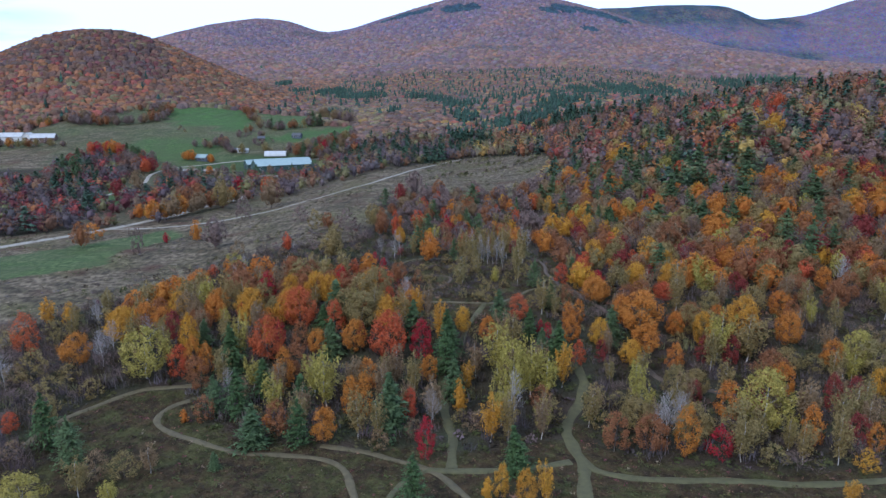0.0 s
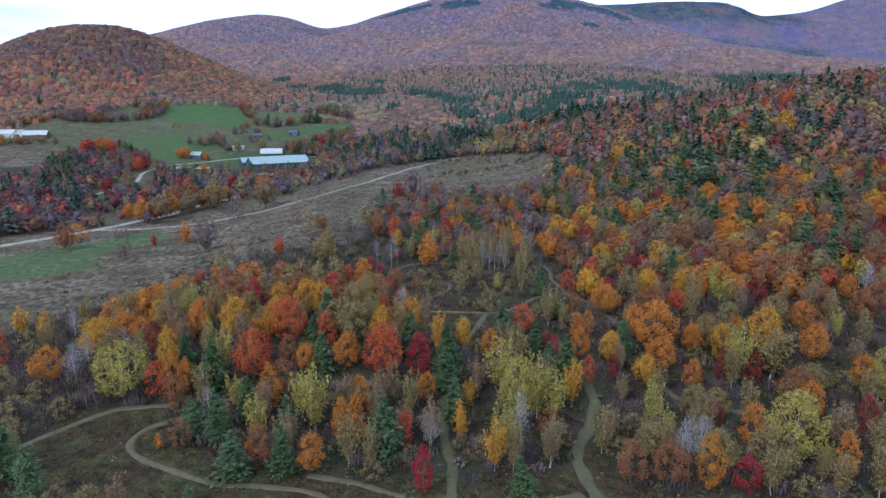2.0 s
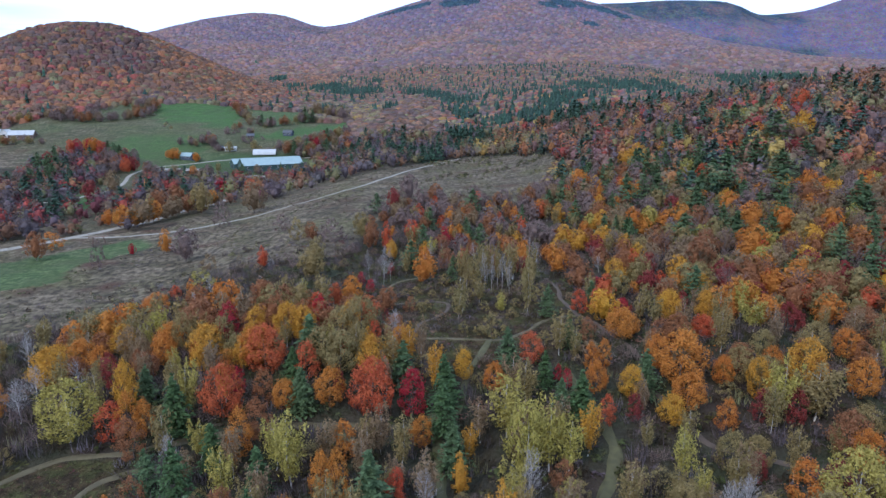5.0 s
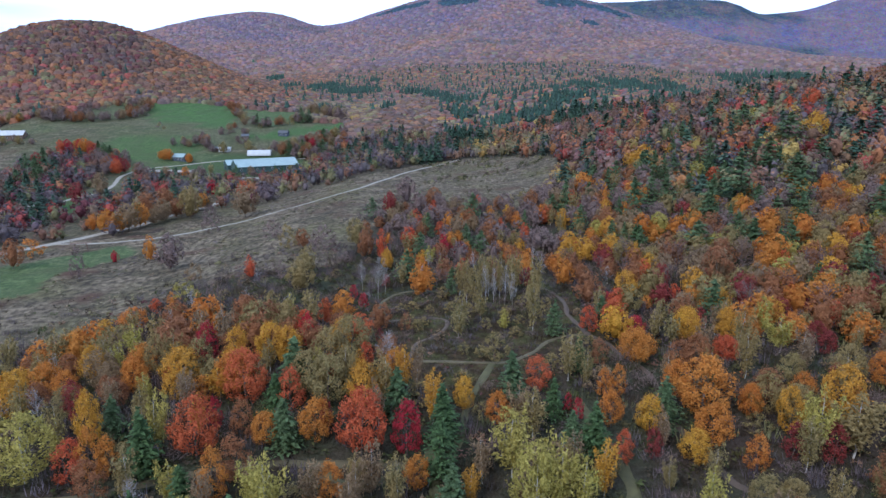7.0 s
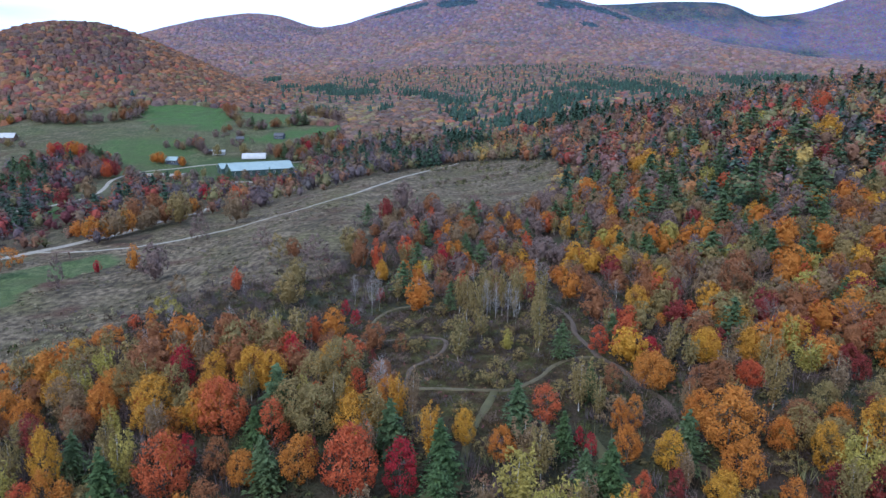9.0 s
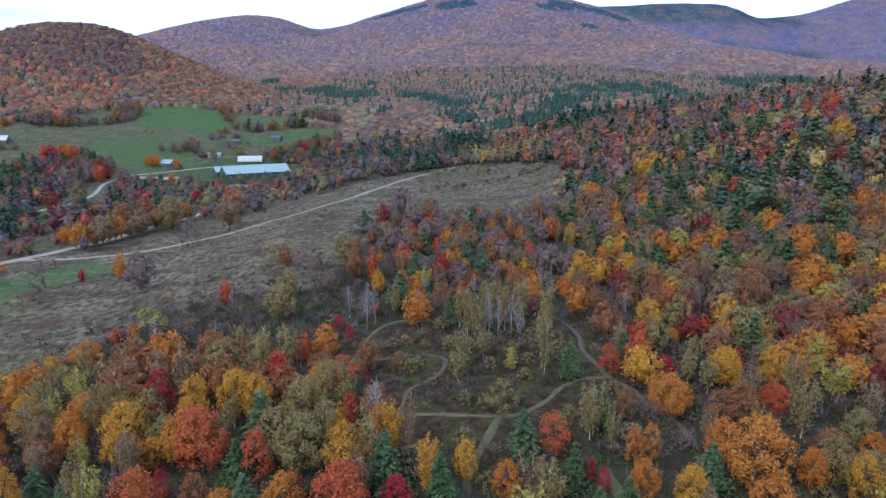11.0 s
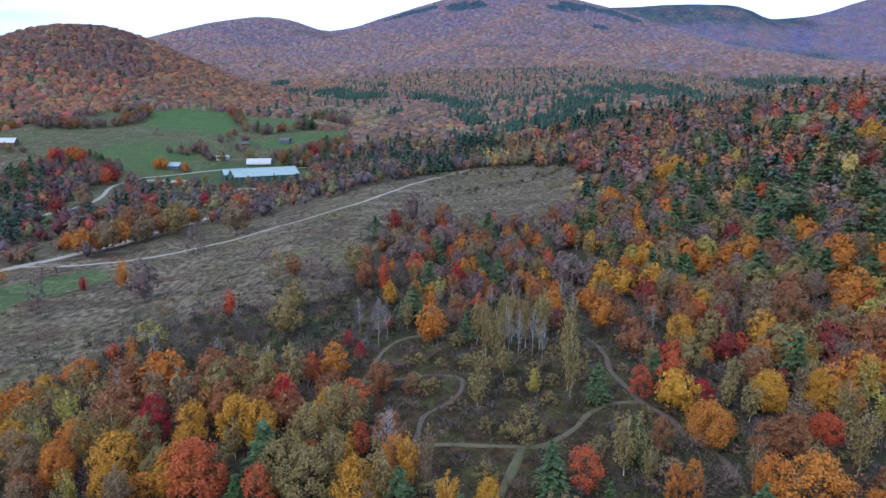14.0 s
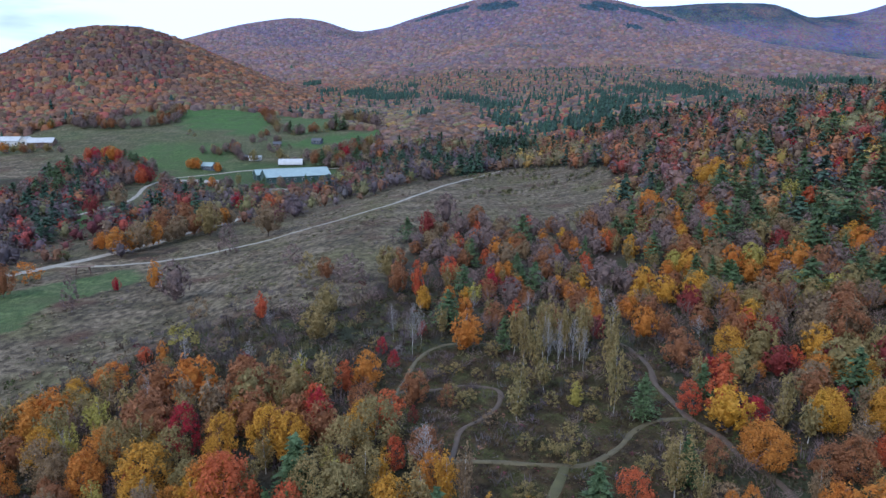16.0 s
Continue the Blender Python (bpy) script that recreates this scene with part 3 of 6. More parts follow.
def wisp_crown(r, leaves, leaf, radius, base, stems, top=10.0, long=2.6):
    """A thin crown of upright plumes: leaves strung along steep shoots, so that stems and sky show between them."""
    foot = base * r.uniform(0.7, 1.5, stems)
    ang = np.arange(stems) * 2.4 + r.normal(size=stems) * 0.4
    reach = radius * r.uniform(0.25, 0.85, stems)
    tip = np.c_[reach * np.cos(ang), reach * np.sin(ang), top * r.uniform(0.62, 1.0, stems)]
    tip[0] = [0, 0, top]
    start = np.c_[tip[:, :2] * 0.25, foot]
    own = r.integers(0, stems, leaves)
    s = r.uniform(0, 1, leaves) ** 0.8
    p = start[own] + (tip[own] - start[own]) * s[:, None]
    wide = radius * 0.34 * np.sin(np.pi * np.clip(0.12 + 0.84 * s, 0, 1)) ** 0.7
    off = r.normal(size=(leaves, 3)) * [0.62, 0.62, 0.5]
    p = p + off * wide[:, None]
    return sprays(p, off + [0, 0, 0.6], leaf, r, np.c_[off[:, :2] * 0.5, np.ones(leaves) * 1.1], long, 0.5)


def needle_crown(r, whorls, arms, steps, size, radius, base, top=10.0, droop=0.25, plume=0.8):
    """A conifer's crown: tiers of flat drooping boughs, shorter towards the tip."""
    P, N, A = [], [], []
    for k in range(whorls):
        f = k / (whorls - 1)
        z = base + (top - base - 0.3) * f
        reach = radius * (1 - f) ** plume * r.uniform(0.78, 1.15) + 0.2
        for a in np.arange(arms) * (2 * np.pi / arms) + r.uniform(0, 6.28):
            a += r.normal() * 0.2
            far = reach * r.uniform(0.55, 1.25)
            s = np.linspace(0.2, 1, steps) * far
            lift = z + 0.45 * r.normal() + 0.25 * s - droop * s ** 2 / max(reach, 0.5) + r.normal(size=steps) * 0.12
            b = a + r.normal(size=steps) * 0.22
            P.append(np.c_[s * np.cos(b), s * np.sin(b), lift])
            N.append(np.c_[np.full(steps, 0.3 * np.cos(a)), np.full(steps, 0.3 * np.sin(a)), np.ones(steps)])
            A.append(np.c_[np.full(steps, np.cos(a)), np.full(steps, np.sin(a)), np.full(steps, -0.15)])
    return sprays(np.concatenate(P), np.concatenate(N), size, r, np.concatenate(A), 1.45, 0.3)


def limb(points, radii, sides):
    """A tapered limb along the points."""
    p, n = np.array(points, float), len(points)
    d = unit(np.gradient(p, axis=0))
    e = unit(np.cross(d, [0.31, 0.95, 0.05]))
    g = np.cross(d, e)
    a = np.arange(sides) * 2 * np.pi / sides
    v = p[:, None] + np.array(radii)[:, None, None] * (np.cos(a)[None, :, None] * e[:, None] + np.sin(a)[None, :, None] * g[:, None])
    i = np.arange(n * sides).reshape(n, sides)
    j = np.roll(i, -1, axis=1)
    q = np.stack([i[:-1], j[:-1], j[1:], i[1:]], -1).reshape(-1, 4)
    return v.reshape(-1, 3), np.concatenate([q[:, [0, 1, 2]], q[:, [0, 2, 3]]])


def joined(pieces):
    V, F, k = [], [], 0
    for v, f in pieces:
        V.append(v), F.append(f + k)
        k += len(v)
    return np.concatenate(V), np.concatenate(F)


def stem(r, tall, thick, limbs, reach, sides=6, low=0.3):
    """A trunk with limbs that rise from it."""
    bend = np.cumsum(r.normal(size=(6, 2)) * 0.12, axis=0)
    z = np.linspace(-0.4, tall, 6)
    line = np.c_[bend - bend[0], z]
    out = [limb(line, np.linspace(thick, thick * 0.18, 6), sides)]
    for k in range(limbs):
        f = low + (0.92 - low) * (k + r.uniform()) / limbs
        s = np.array([np.interp(f * tall, z, line[:, c]) for c in range(3)])
        a = k * 2.4 + r.uniform(-0.4, 0.4)
        l = reach * (1.15 - f) * r.uniform(0.7, 1.2)
        mid = s + [0.5 * l * np.cos(a), 0.5 * l * np.sin(a), 0.45 * l]
        end = s + [l * np.cos(a), l * np.sin(a), l * r.uniform(0.8, 1.3)]
        out.append(limb([s, mid, end], [thick * 0.38 * (1.1 - f), thick * 0.22 * (1.1 - f) + 0.008, 0.008], 4))
    return joined(out)


def twigs(r, tall, reach, limbs, per, fine, wide):
    """The bare crown of a leafless tree: rising branches that fork into fine twigs."""
    V = []
    for k in range(limbs):
        f = 0.22 + 0.74 * (k + r.uniform()) / limbs
        s = np.array([0, 0, f * tall])
        a = k * 2.4 + r.normal() * 0.3
        l = reach * (1.25 - f) * r.uniform(0.7, 1.2)
        e = s + np.array([l * np.cos(a), l * np.sin(a), l * r.uniform(0.9, 1.5)])
        V.append(np.array([s, s + [0, 0, wide * 1.6], e]))
        V.append(np.array([s, s + [wide * 1.6, 0, 0], e]))
        for _ in range(per):
            u = r.uniform(0.25, 1.0)
            b = s + (e - s) * u
            d = unit(e - s + r.normal(size=3) * 0.55 * l + [0, 0, 0.3 * l])
            m = b + d * l * r.uniform(0.3, 0.55)
            V.append(np.array([b, b + unit(r.normal(size=3)) * wide, m]))
            for _ in range(fine):
                c = b + (m - b) * r.uniform(0.3, 1.0)
                V.append(np.array([c, c + unit(r.normal(size=3)) * wide * 0.8, c + unit(d + r.normal(size=3) * 0.6) * l * r.uniform(0.15, 0.35)]))
    v = np.concatenate(V)
    return v, np.arange(len(v)).reshape(-1, 3)


def thicket(r, stems, spread_by, tall, limbs, per, fine, wide):
    """Many bare stems from one foot."""
    out = []
    for _ in range(stems):
        v, f = twigs(r, tall * r.uniform(0.6, 1.0), tall * 0.3, limbs, per, fine, wide)
        out.append((v + [r.normal() * spread_by, r.normal() * spread_by, 0], f))
    return joined(out)


def shapes(kind, fine, r):
    """Trunk and crown of one tree ten metres tall; fine 2: near, 1: farther off."""
    big = fine == 2
    sides, some = (6, 7) if big else (4, 3)
    if kind == "maple":
        return stem(r, 7.0, 0.15, some, 2.4, sides), plume_crown(r, 3500 if big else 1050, 0.205 if big else 0.36, 3.4, 0.9, 0.74, 46 if big else 30, heart=0 if big else 0.45, size=(0.24, 0.38))
    if kind == "oval":
        return stem(r, 7.0, 0.13, some, 1.7, sides), plume_crown(r, 2300 if big else 700, 0.185 if big else 0.33, 2.4, 0.5, 0.66, 34 if big else 24, size=(0.27, 0.42), fray=0.2, heart=0 if big else 0.45)
    if kind == "aspen":
        return stem(r, 9.0, 0.085, some + 3, 1.5, sides, low=0.25), wisp_crown(r, 1400 if big else 540, 0.19 if big else 0.32, 2.5, 1.8, 11, long=2.2)
    if kind == "spire":
        return stem(r, 8.5, 0.09, some, 0.9, sides), plume_crown(r, 1200 if big else 450, 0.17 if big else 0.3, 1.4, 0.5, 0.62, 26, size=(0.28, 0.45), fray=0.25)
    if kind == "shrub":
        return stem(r, 6.0, 0.1, some, 3.0, sides, 0.1), plume_crown(r, 1150 if big else 500, 0.27 if big else 0.42, 4.2, 0.2, 0.55, 26 if big else 20, heart=0, long=2.0, fray=0.3)
    if kind == "pine":
        return stem(r, 9.4, 0.16, 0, 1, sides), needle_crown(r, 17 if big else 15, 9 if big else 8, 11 if big else 8, 0.38 if big else 0.46, 3.5, 0.6, droop=0.05, plume=0.66)
    if kind == "spruce":
        return stem(r, 9.6, 0.15, 0, 1, sides), needle_crown(r, 18 if big else 12, 9 if big else 7, 8 if big else 6, 0.42 if big else 0.62, 2.6, 0.4, droop=0.34, plume=0.9)
    if kind == "bare":
        return stem(r, 9.0, 0.055, 5, 1.3, sides), twigs(r, 9.4, 2.0, 46 if big else 32, 9 if big else 7, 4 if big else 3, 0.03 if big else 0.046)
    if kind == "thicket":
        return stem(r, 6.0, 0.07, some, 3.0, sides, 0.1), thicket(r, 6 if big else 4, 1.3, 9.5, 8 if big else 6, 5 if big else 4, 3 if big else 2, 0.06 if big else 0.10)
    if kind == "ash":
        return stem(r, 8.0, 0.13, some, 2.6, sides), twigs(r, 9.0, 3.6, 34 if big else 24, 9 if big else 7, 5 if big else 4, 0.055 if big else 0.085)
    raise ValueError(kind)


def mesh_pair(kind, fine, k):
    r = np.random.default_rng(101 * k + 17 * fine + len(kind))
    (tv, tf), (cv, cf) = shapes(kind, fine, r)
    return link_mesh("trunk", tv, tf), link_mesh("crown", cv, cf, None, False)


KINDS = ("maple", "oval", "aspen", "spire", "shrub", "pine", "spruce", "bare", "thicket", "ash")
MOULD = {(kind, fine, k): mesh_pair(kind, fine, k) for kind in KINDS for fine in (1, 2) for k in range(5 if fine == 2 else 3)}
WORDS = {"maple": "round-crowned maple", "oval": "upright young maple", "aspen": "slender open aspen", "spire": "narrow young tree", "shrub": "many-stemmed spreading shrub",
         "pine": "broad white pine", "spruce": "pointed spruce", "bare": "leafless pale birch", "thicket": "bare many-stemmed thicket", "ash": "leafless spreading ash"}
HUES = {"crimson": "crimson", "maroon": "dark maroon", "red": "bright red", "orange": "orange", "russet": "russet brown", "gold": "golden yellow", "lime": "yellow-green",
        "olive": "dull olive", "tan": "thin tan", "mauve": "grey-mauve", "pine": "dark green", "spruce": "blue-green"}
NAMES = {"maple": "maple_tree", "oval": "young_maple_tree", "aspen": "aspen_tree", "spire": "young_tree", "shrub": "shrub", "pine": "pine_tree", "spruce": "spruce_tree", "bare": "birch_tree", "thicket": "thicket", "ash": "ash_tree"}
SIZE = {"maple": (8.5, 3.3), "oval": (7.5, 2.2), "aspen": (9.0, 1.9), "spire": (7, 1.2), "shrub": (4.2, 2.5), "pine": (11.0, 3.6), "spruce": (9, 2.2), "bare": (8.5, 2.0)}
PLANTED = []


def part_of(name, mesh, material, parent):
    ob = new(name, mesh)
    ob.parent = parent
    ob.material_slots[0].link = "OBJECT"
    ob.material_slots[0].material = material
    return ob


def plant(kind, hue, x, y, tall, wide, where="in the valley"):
    """One tree: an empty at its foot with a trunk and a crown."""
    if hue == "mauve" and y < 235:
        kind = {"maple": "ash", "shrub": "thicket"}.get(kind, kind)
    if kind == "bare" and y >= 235:
        kind = "shrub"
    k = int(rng.integers(0, 1000))
    fine = 2 if y < (205 if where.startswith("among") else 165) else 1
    trunk, crown = MOULD[kind, fine, k % (5 if fine == 2 else 3)]
    reach = {"maple": 3.5, "oval": 2.5, "aspen": 2.0, "spire": 1.35, "shrub": 4.2, "pine": 3.1, "spruce": 1.85, "bare": 2.0, "thicket": 3.2, "ash": 3.4}[kind]
    name = {"russet": "oak_tree", "tan": "oak_tree", "olive": "beech_tree", "lime": "poplar_tree", "mauve": "ash_tree", "gold": "birch_tree"}.get(hue, "maple_tree") if kind == "maple" else NAMES[kind]
    if where == "in a hedgerow":
        name = "hedgerow_tree"
    if kind == "pine" and y > 215:
        wide = wide * 1.2
    e = new(name)
    e.empty_display_size = 0.5
    e.matrix_basis = pose(x, y, float(ground_at(x, y)) - 0.05, rng.normal() * 1.5, rng.normal() * 1.5, rng.uniform(0, 360)) @ Matrix.Diagonal((wide / reach, wide / reach, tall / 10, 1))
    pale = kind in ("aspen", "bare") or hue == "lime"
    part_of("trunk", trunk, BIRCH if pale else BARK, e)
    part_of("crown", crown, TWIG if kind == "bare" else LEAF[hue], e)
    say = "leafless pale-barked birch with bare twigs " if kind == "bare" else f"{WORDS[kind].replace('maple', name.split('_')[0] if kind == 'maple' else 'maple')} with {HUES[hue]} {'needles' if kind in ('pine', 'spruce') else 'twigs' if hue == 'mauve' else 'leaves'} "
    tagged(e, say + where, "shrub" if kind in ("shrub", "thicket") else "tree", f"{name}s in the valley")
    PLANTED.append((x, y, wide))
    return e

# ---- the trees that stand out ----
def grove(kind, hue, places, where="among the autumn woods"):
    for x, y, tall, wide in places:
        plant(kind, hue, x, y, tall, wide, where)


grove("aspen", "gold", [(58.8, 90.2, 4.4, 1.3), (15, 90.8, 7.3, 1.3), (-36.7, 150.3, 6.7, 2), (-14.2, 157, 5, 1.3), (-47.9, 163.5, 4.9, 1.4)])
grove("aspen", "lime", [(-47.5, 89.1, 5, 1.5), (10.4, 115.5, 9.4, 2), (37.4, 116.2, 8.3, 1.5), (-22, 122.7, 13.1, 2.8), (20.2, 126.1, 10, 2.3), (-25.2, 126.5, 9.4, 2), (17.1, 126.8, 12.9, 2.8), (-37.6, 128.7, 7.2, 1.7), (11.2, 134.6, 11.6, 3.4), (57.2, 137.5, 12.3, 2.7), (-42.5, 138.4, 11.2, 2), (-20.1, 154.5, 6.8, 1.6), (64.7, 165.3, 7.8, 2.9), (-2.6, 235.8, 6.3, 1.8), (91.7, 288.5, 9.5, 3.2)])
grove("aspen", "olive", [(-53.6, 92.1, 6.8, 1.9), (57.9, 101.9, 7.9, 1.8), (48.5, 103, 8, 2), (68.8, 110.4, 9.3, 2.2), (-68.1, 111.6, 7.4, 1.3), (55, 134.7, 9.1, 2.2), (63.5, 137.3, 10.4, 4.2), (-44.7, 138, 9.9, 1.6), (-69.9, 148.2, 9.2, 1.9), (26, 154.4, 7, 1.4), (24.3, 161.2, 5.7, 1.3), (6.8, 197.5, 11.5, 1.6), (10.6, 200.6, 11.7, 1.9), (14.8, 201.4, 11.8, 1.7)])
grove("aspen", "tan", [(-45.7, 98.8, 5.4, 1.4), (73, 110, 8.3, 1.9), (-1.7, 118.6, 9, 2.2), (-3.4, 152.3, 10.3, 1.4)])
grove("aspen", "olive", [(4.2, 174.6, 6.6, 1.9), (19.7, 178.6, 12.4, 1.5), (5.3, 180.1, 8.6, 1.6), (8.6, 193.5, 10.5, 1.7), (12.2, 203.8, 12, 1.9), (17.4, 200.2, 11.6, 1.8), (5.2, 203.4, 10.4, 1.7), (21.6, 192.4, 11.2, 1.7), (19.2, 206, 11, 1.8), (23.6, 200.6, 10.6, 1.8), (9.4, 186.4, 6.2, 1.5)], "beside the clearing")
grove("shrub", "olive", [(7, 189.6, 3.0, 1.8), (14.6, 188.4, 2.6, 1.6), (22.4, 186.8, 3.2, 1.9), (10.2, 181.2, 2.4, 1.5), (2.8, 191.8, 2.8, 1.7), (17.6, 183.6, 2.2, 1.4), (24.6, 193.4, 3.0, 1.8), (-3.4, 181.6, 2.4, 1.5)], "in the brushy clearing")
grove("shrub", "mauve", [(11.4, 190.4, 4.2, 2.0), (18.8, 190.2, 4.4, 2.0), (5.4, 195.6, 4.0, 2.0), (14.2, 194.6, 3.8, 1.9), (21.2, 199, 4.2, 2.0), (-1.2, 198.4, 4.0, 2.2), (26.8, 197.6, 3.6, 1.9), (9.8, 200.2, 4.4, 2.0), (-7.6, 196.2, 3.4, 1.8), (-9.8, 191, 2.8, 1.6)], "in the brushy clearing")
grove("bare", "mauve", [(38.1, 107.9, 10.9, 1.9), (37.1, 108.7, 9.9, 1.6), (40.7, 110.7, 9.5, 1.6), (12.9, 115.1, 11.5, 2.1), (-64.4, 145.3, 9.1, 1.6), (-61.5, 164.6, 6.3, 1.2), (-54.4, 176.3, 9, 1.1), (17, 193.1, 9.3, 1.1), (12.8, 195.9, 10.1, 1.2), (15.6, 196.4, 10.1, 1.3), (11.3, 197, 10.2, 1.3), (-14.5, 203.5, 11.2, 1.6), (-13.2, 206.9, 10, 1.1), (-19.4, 212, 8.1, 1.1), (-114.9, 255.7, 10.3, 2.5), (-58.6, 281, 7, 3.5), (-92.3, 318.9, 12.1, 3.7)])
grove("maple", "crimson", [(40, 174.9, 5, 2.1), (37.8, 188.8, 5.9, 2), (51.9, 293.9, 5.2, 2.4), (139.5, 347.4, 6.6, 3.3), (121, 358.4, 6, 3.2), (-103.9, 612.3, 11.8, 3.9)])
grove("maple", "gold", [(12.2, 90.7, 6.1, 1.5), (83.4, 124, 6.8, 2), (39.3, 136.7, 6.2, 2.5), (-54, 140.2, 10.7, 2.1), (56.1, 141.9, 8.8, 2.2), (33.8, 142.9, 6.9, 2.3), (64.6, 144.1, 10.8, 3.4), (4.5, 148.2, 6.6, 1.8), (-12, 148.4, 8.5, 3.1), (-44.3, 151, 6, 2.2), (-36.8, 160, 8.4, 2.3), (-26.7, 160.2, 8.4, 2.4), (-30.6, 161.8, 8.4, 3), (-18.5, 165, 7.9, 2.3), (49.4, 171.6, 7.2, 2.7), (57.9, 171.6, 6.3, 2.2), (49.3, 172, 7.7, 2.7), (-38.3, 172.1, 5.3, 1.6), (57.1, 172.6, 7.1, 2.3), (60.6, 184.6, 7.3, 2.5)])
grove("maple", "gold", [(-74.5, 189.6, 6.1, 2.3), (44.1, 198.1, 8.2, 2.8), (-14.4, 231.4, 5.9, 1.7), (41.7, 232.7, 7.8, 3.1), (37.9, 240, 8.4, 3.2), (92.7, 252.8, 7.5, 3.1), (-139.4, 325.3, 7, 2.1), (84.8, 344.6, 8.8, 5.1)])
grove("maple", "lime", [(-58.6, 86.9, 7.5, 3.3), (56, 112.1, 12.4, 4.5), (13.3, 125.4, 13.3, 3.2), (84.3, 133.8, 9, 3.3), (-60.9, 134.3, 11.5, 4.9), (74.4, 224.2, 7.8, 2.9), (70.6, 227.6, 7.9, 3.2)])
grove("maple", "maroon", [(72.7, 167, 5.6, 2.3), (71.6, 180.6, 5.7, 2.7), (91.4, 181.5, 7.1, 2.3), (79.3, 184.2, 5.5, 2.8), (44.6, 224.1, 7.7, 2.7), (-19.1, 307.8, 10.1, 2.8), (-188.6, 400.9, 12.5, 4.6)])
grove("maple", "mauve", [(78.9, 228.8, 6.2, 3.7), (30.1, 247.6, 9, 4.4), (72.3, 248.5, 7.4, 2.9), (19.8, 260.4, 8, 3.9), (-87.4, 261.5, 12.7, 4.7), (-13.9, 329.1, 12.9, 4.8)])
grove("maple", "olive", [(71.7, 154.1, 7.2, 2.9), (-50.5, 159.5, 9.1, 2.3), (72.2, 170.2, 6.2, 1.8), (-73.4, 185, 6, 2.3), (-78.5, 185.2, 6.4, 2.5), (-34.6, 209.9, 8.7, 3.5), (-36.1, 225.7, 8.5, 2.8), (-26.3, 258.3, 9.5, 3.2), (-111.7, 350.9, 15.6, 5.1)])
grove("maple", "orange", [(-20.6, 109.7, 6.8, 2.2), (-17, 118.5, 9, 1.8), (65.2, 125.1, 8.1, 2.4), (-3.1, 132, 6.1, 1.9), (79.6, 134.6, 6.7, 2.2), (-26.8, 140.1, 6.3, 2.2), (42.7, 140.2, 7.8, 3), (-19, 140.6, 8.2, 2.6), (73.9, 141.9, 8.3, 2.9), (28.1, 144.3, 7, 1.9), (10, 144.6, 6.5, 2), (51.1, 145.9, 6.5, 2), (43.7, 146.5, 11, 4.8), (40.5, 150.4, 8, 2.2), (61.9, 150.4, 4.7, 2), (-39.6, 150.4, 4.9, 2.1), (77.3, 152.5, 6.7, 2.7), (-52.5, 154.5, 6.9, 2.3), (-7.6, 154.7, 6.8, 2.2), (-53.7, 156.1, 6.7, 2.6)])
grove("maple", "orange", [(36.8, 161.7, 7, 2.9), (37.6, 164, 6.5, 3.4), (93.4, 165.3, 6.4, 2.1), (61.4, 170.5, 5.8, 2.1), (-76, 181.2, 6.1, 2.5), (56.3, 189.2, 6, 2.9), (47.5, 192.7, 3.5, 1.5), (-71.2, 195.1, 6.3, 3.4), (-3.8, 205.3, 8.8, 3.3), (32, 211.3, 7.6, 2.7), (22.1, 218.2, 7.9, 2.7), (74.3, 241, 9.7, 3.6), (63.8, 241.8, 6.6, 2.5), (51.9, 246.4, 7.1, 2.6), (103.8, 253.3, 6.9, 3.6), (36.7, 286.8, 7.6, 2.7), (69.1, 287.7, 8.6, 3.7), (58.2, 328.2, 6.3, 4.6), (-145.2, 328.4, 7.6, 2.7), (138.7, 336.2, 7.2, 4.2)])
grove("maple", "russet", [(-133.1, 353.4, 13, 5.0)])
grove("maple", "red", [(-36.7, 137.7, 10.5, 3.5), (-11.6, 138.5, 11.5, 4), (-31.9, 149.2, 10.5, 3.8), (53.5, 161.6, 5.1, 2), (53.4, 162.4, 5.1, 2.4), (80.4, 175.2, 6.2, 2.1), (67.3, 182.8, 5.5, 2.5), (-8.9, 253.9, 8.1, 2.7), (97.3, 286.6, 6.7, 2.8), (120, 317.7, 4.8, 2.4), (-103.9, 406.7, 11.3, 3.6)])
grove("maple", "russet", [(55.2, 149.5, 6.1, 2.9), (-54.7, 150.9, 5.8, 2.4), (-57.4, 153.6, 5, 1.5), (83.9, 158.6, 7.5, 3.5), (-9, 161, 6.2, 2.4), (-19.5, 174.9, 6, 2.5), (71, 191.9, 7.2, 2.9), (66.8, 202.2, 11.1, 3.9), (51.6, 219.6, 7.4, 2.6), (-22, 243.2, 9.4, 2.6), (-43.4, 258.6, 6.9, 2.3), (-141.5, 266.4, 10.7, 3.5), (-135, 381.7, 11.3, 4.7)])
grove("maple", "tan", [(-57.9, 156.6, 6.3, 2.3), (-60.3, 158.8, 8.1, 3), (-129, 325.9, 11.9, 5.3), (-87.6, 351.9, 15.6, 6), (-186.7, 422.8, 15.2, 4.5)])
grove("oval", "crimson", [(-2.9, 104, 8.2, 1.5), (-4.6, 138.9, 9.8, 2.4), (-35.5, 143.4, 6.3, 1.3), (23, 145.9, 4.3, 1), (21.6, 148, 3.7, 0.8), (-42.7, 162.5, 9.2, 2.3), (-47.2, 165.8, 5.2, 1.3), (-24.9, 169.2, 8, 1.8), (-17.4, 196.2, 3.8, 1.2), (-20.5, 202.9, 4, 1.1), (1.2, 243.4, 8.9, 2), (-111.7, 275, 4.6, 1.4), (-125.7, 427.2, 9.8, 3.1)])
grove("oval", "gold", [(8.4, 92.7, 6.2, 1.2), (-14.4, 232.1, 6.5, 1.7)])
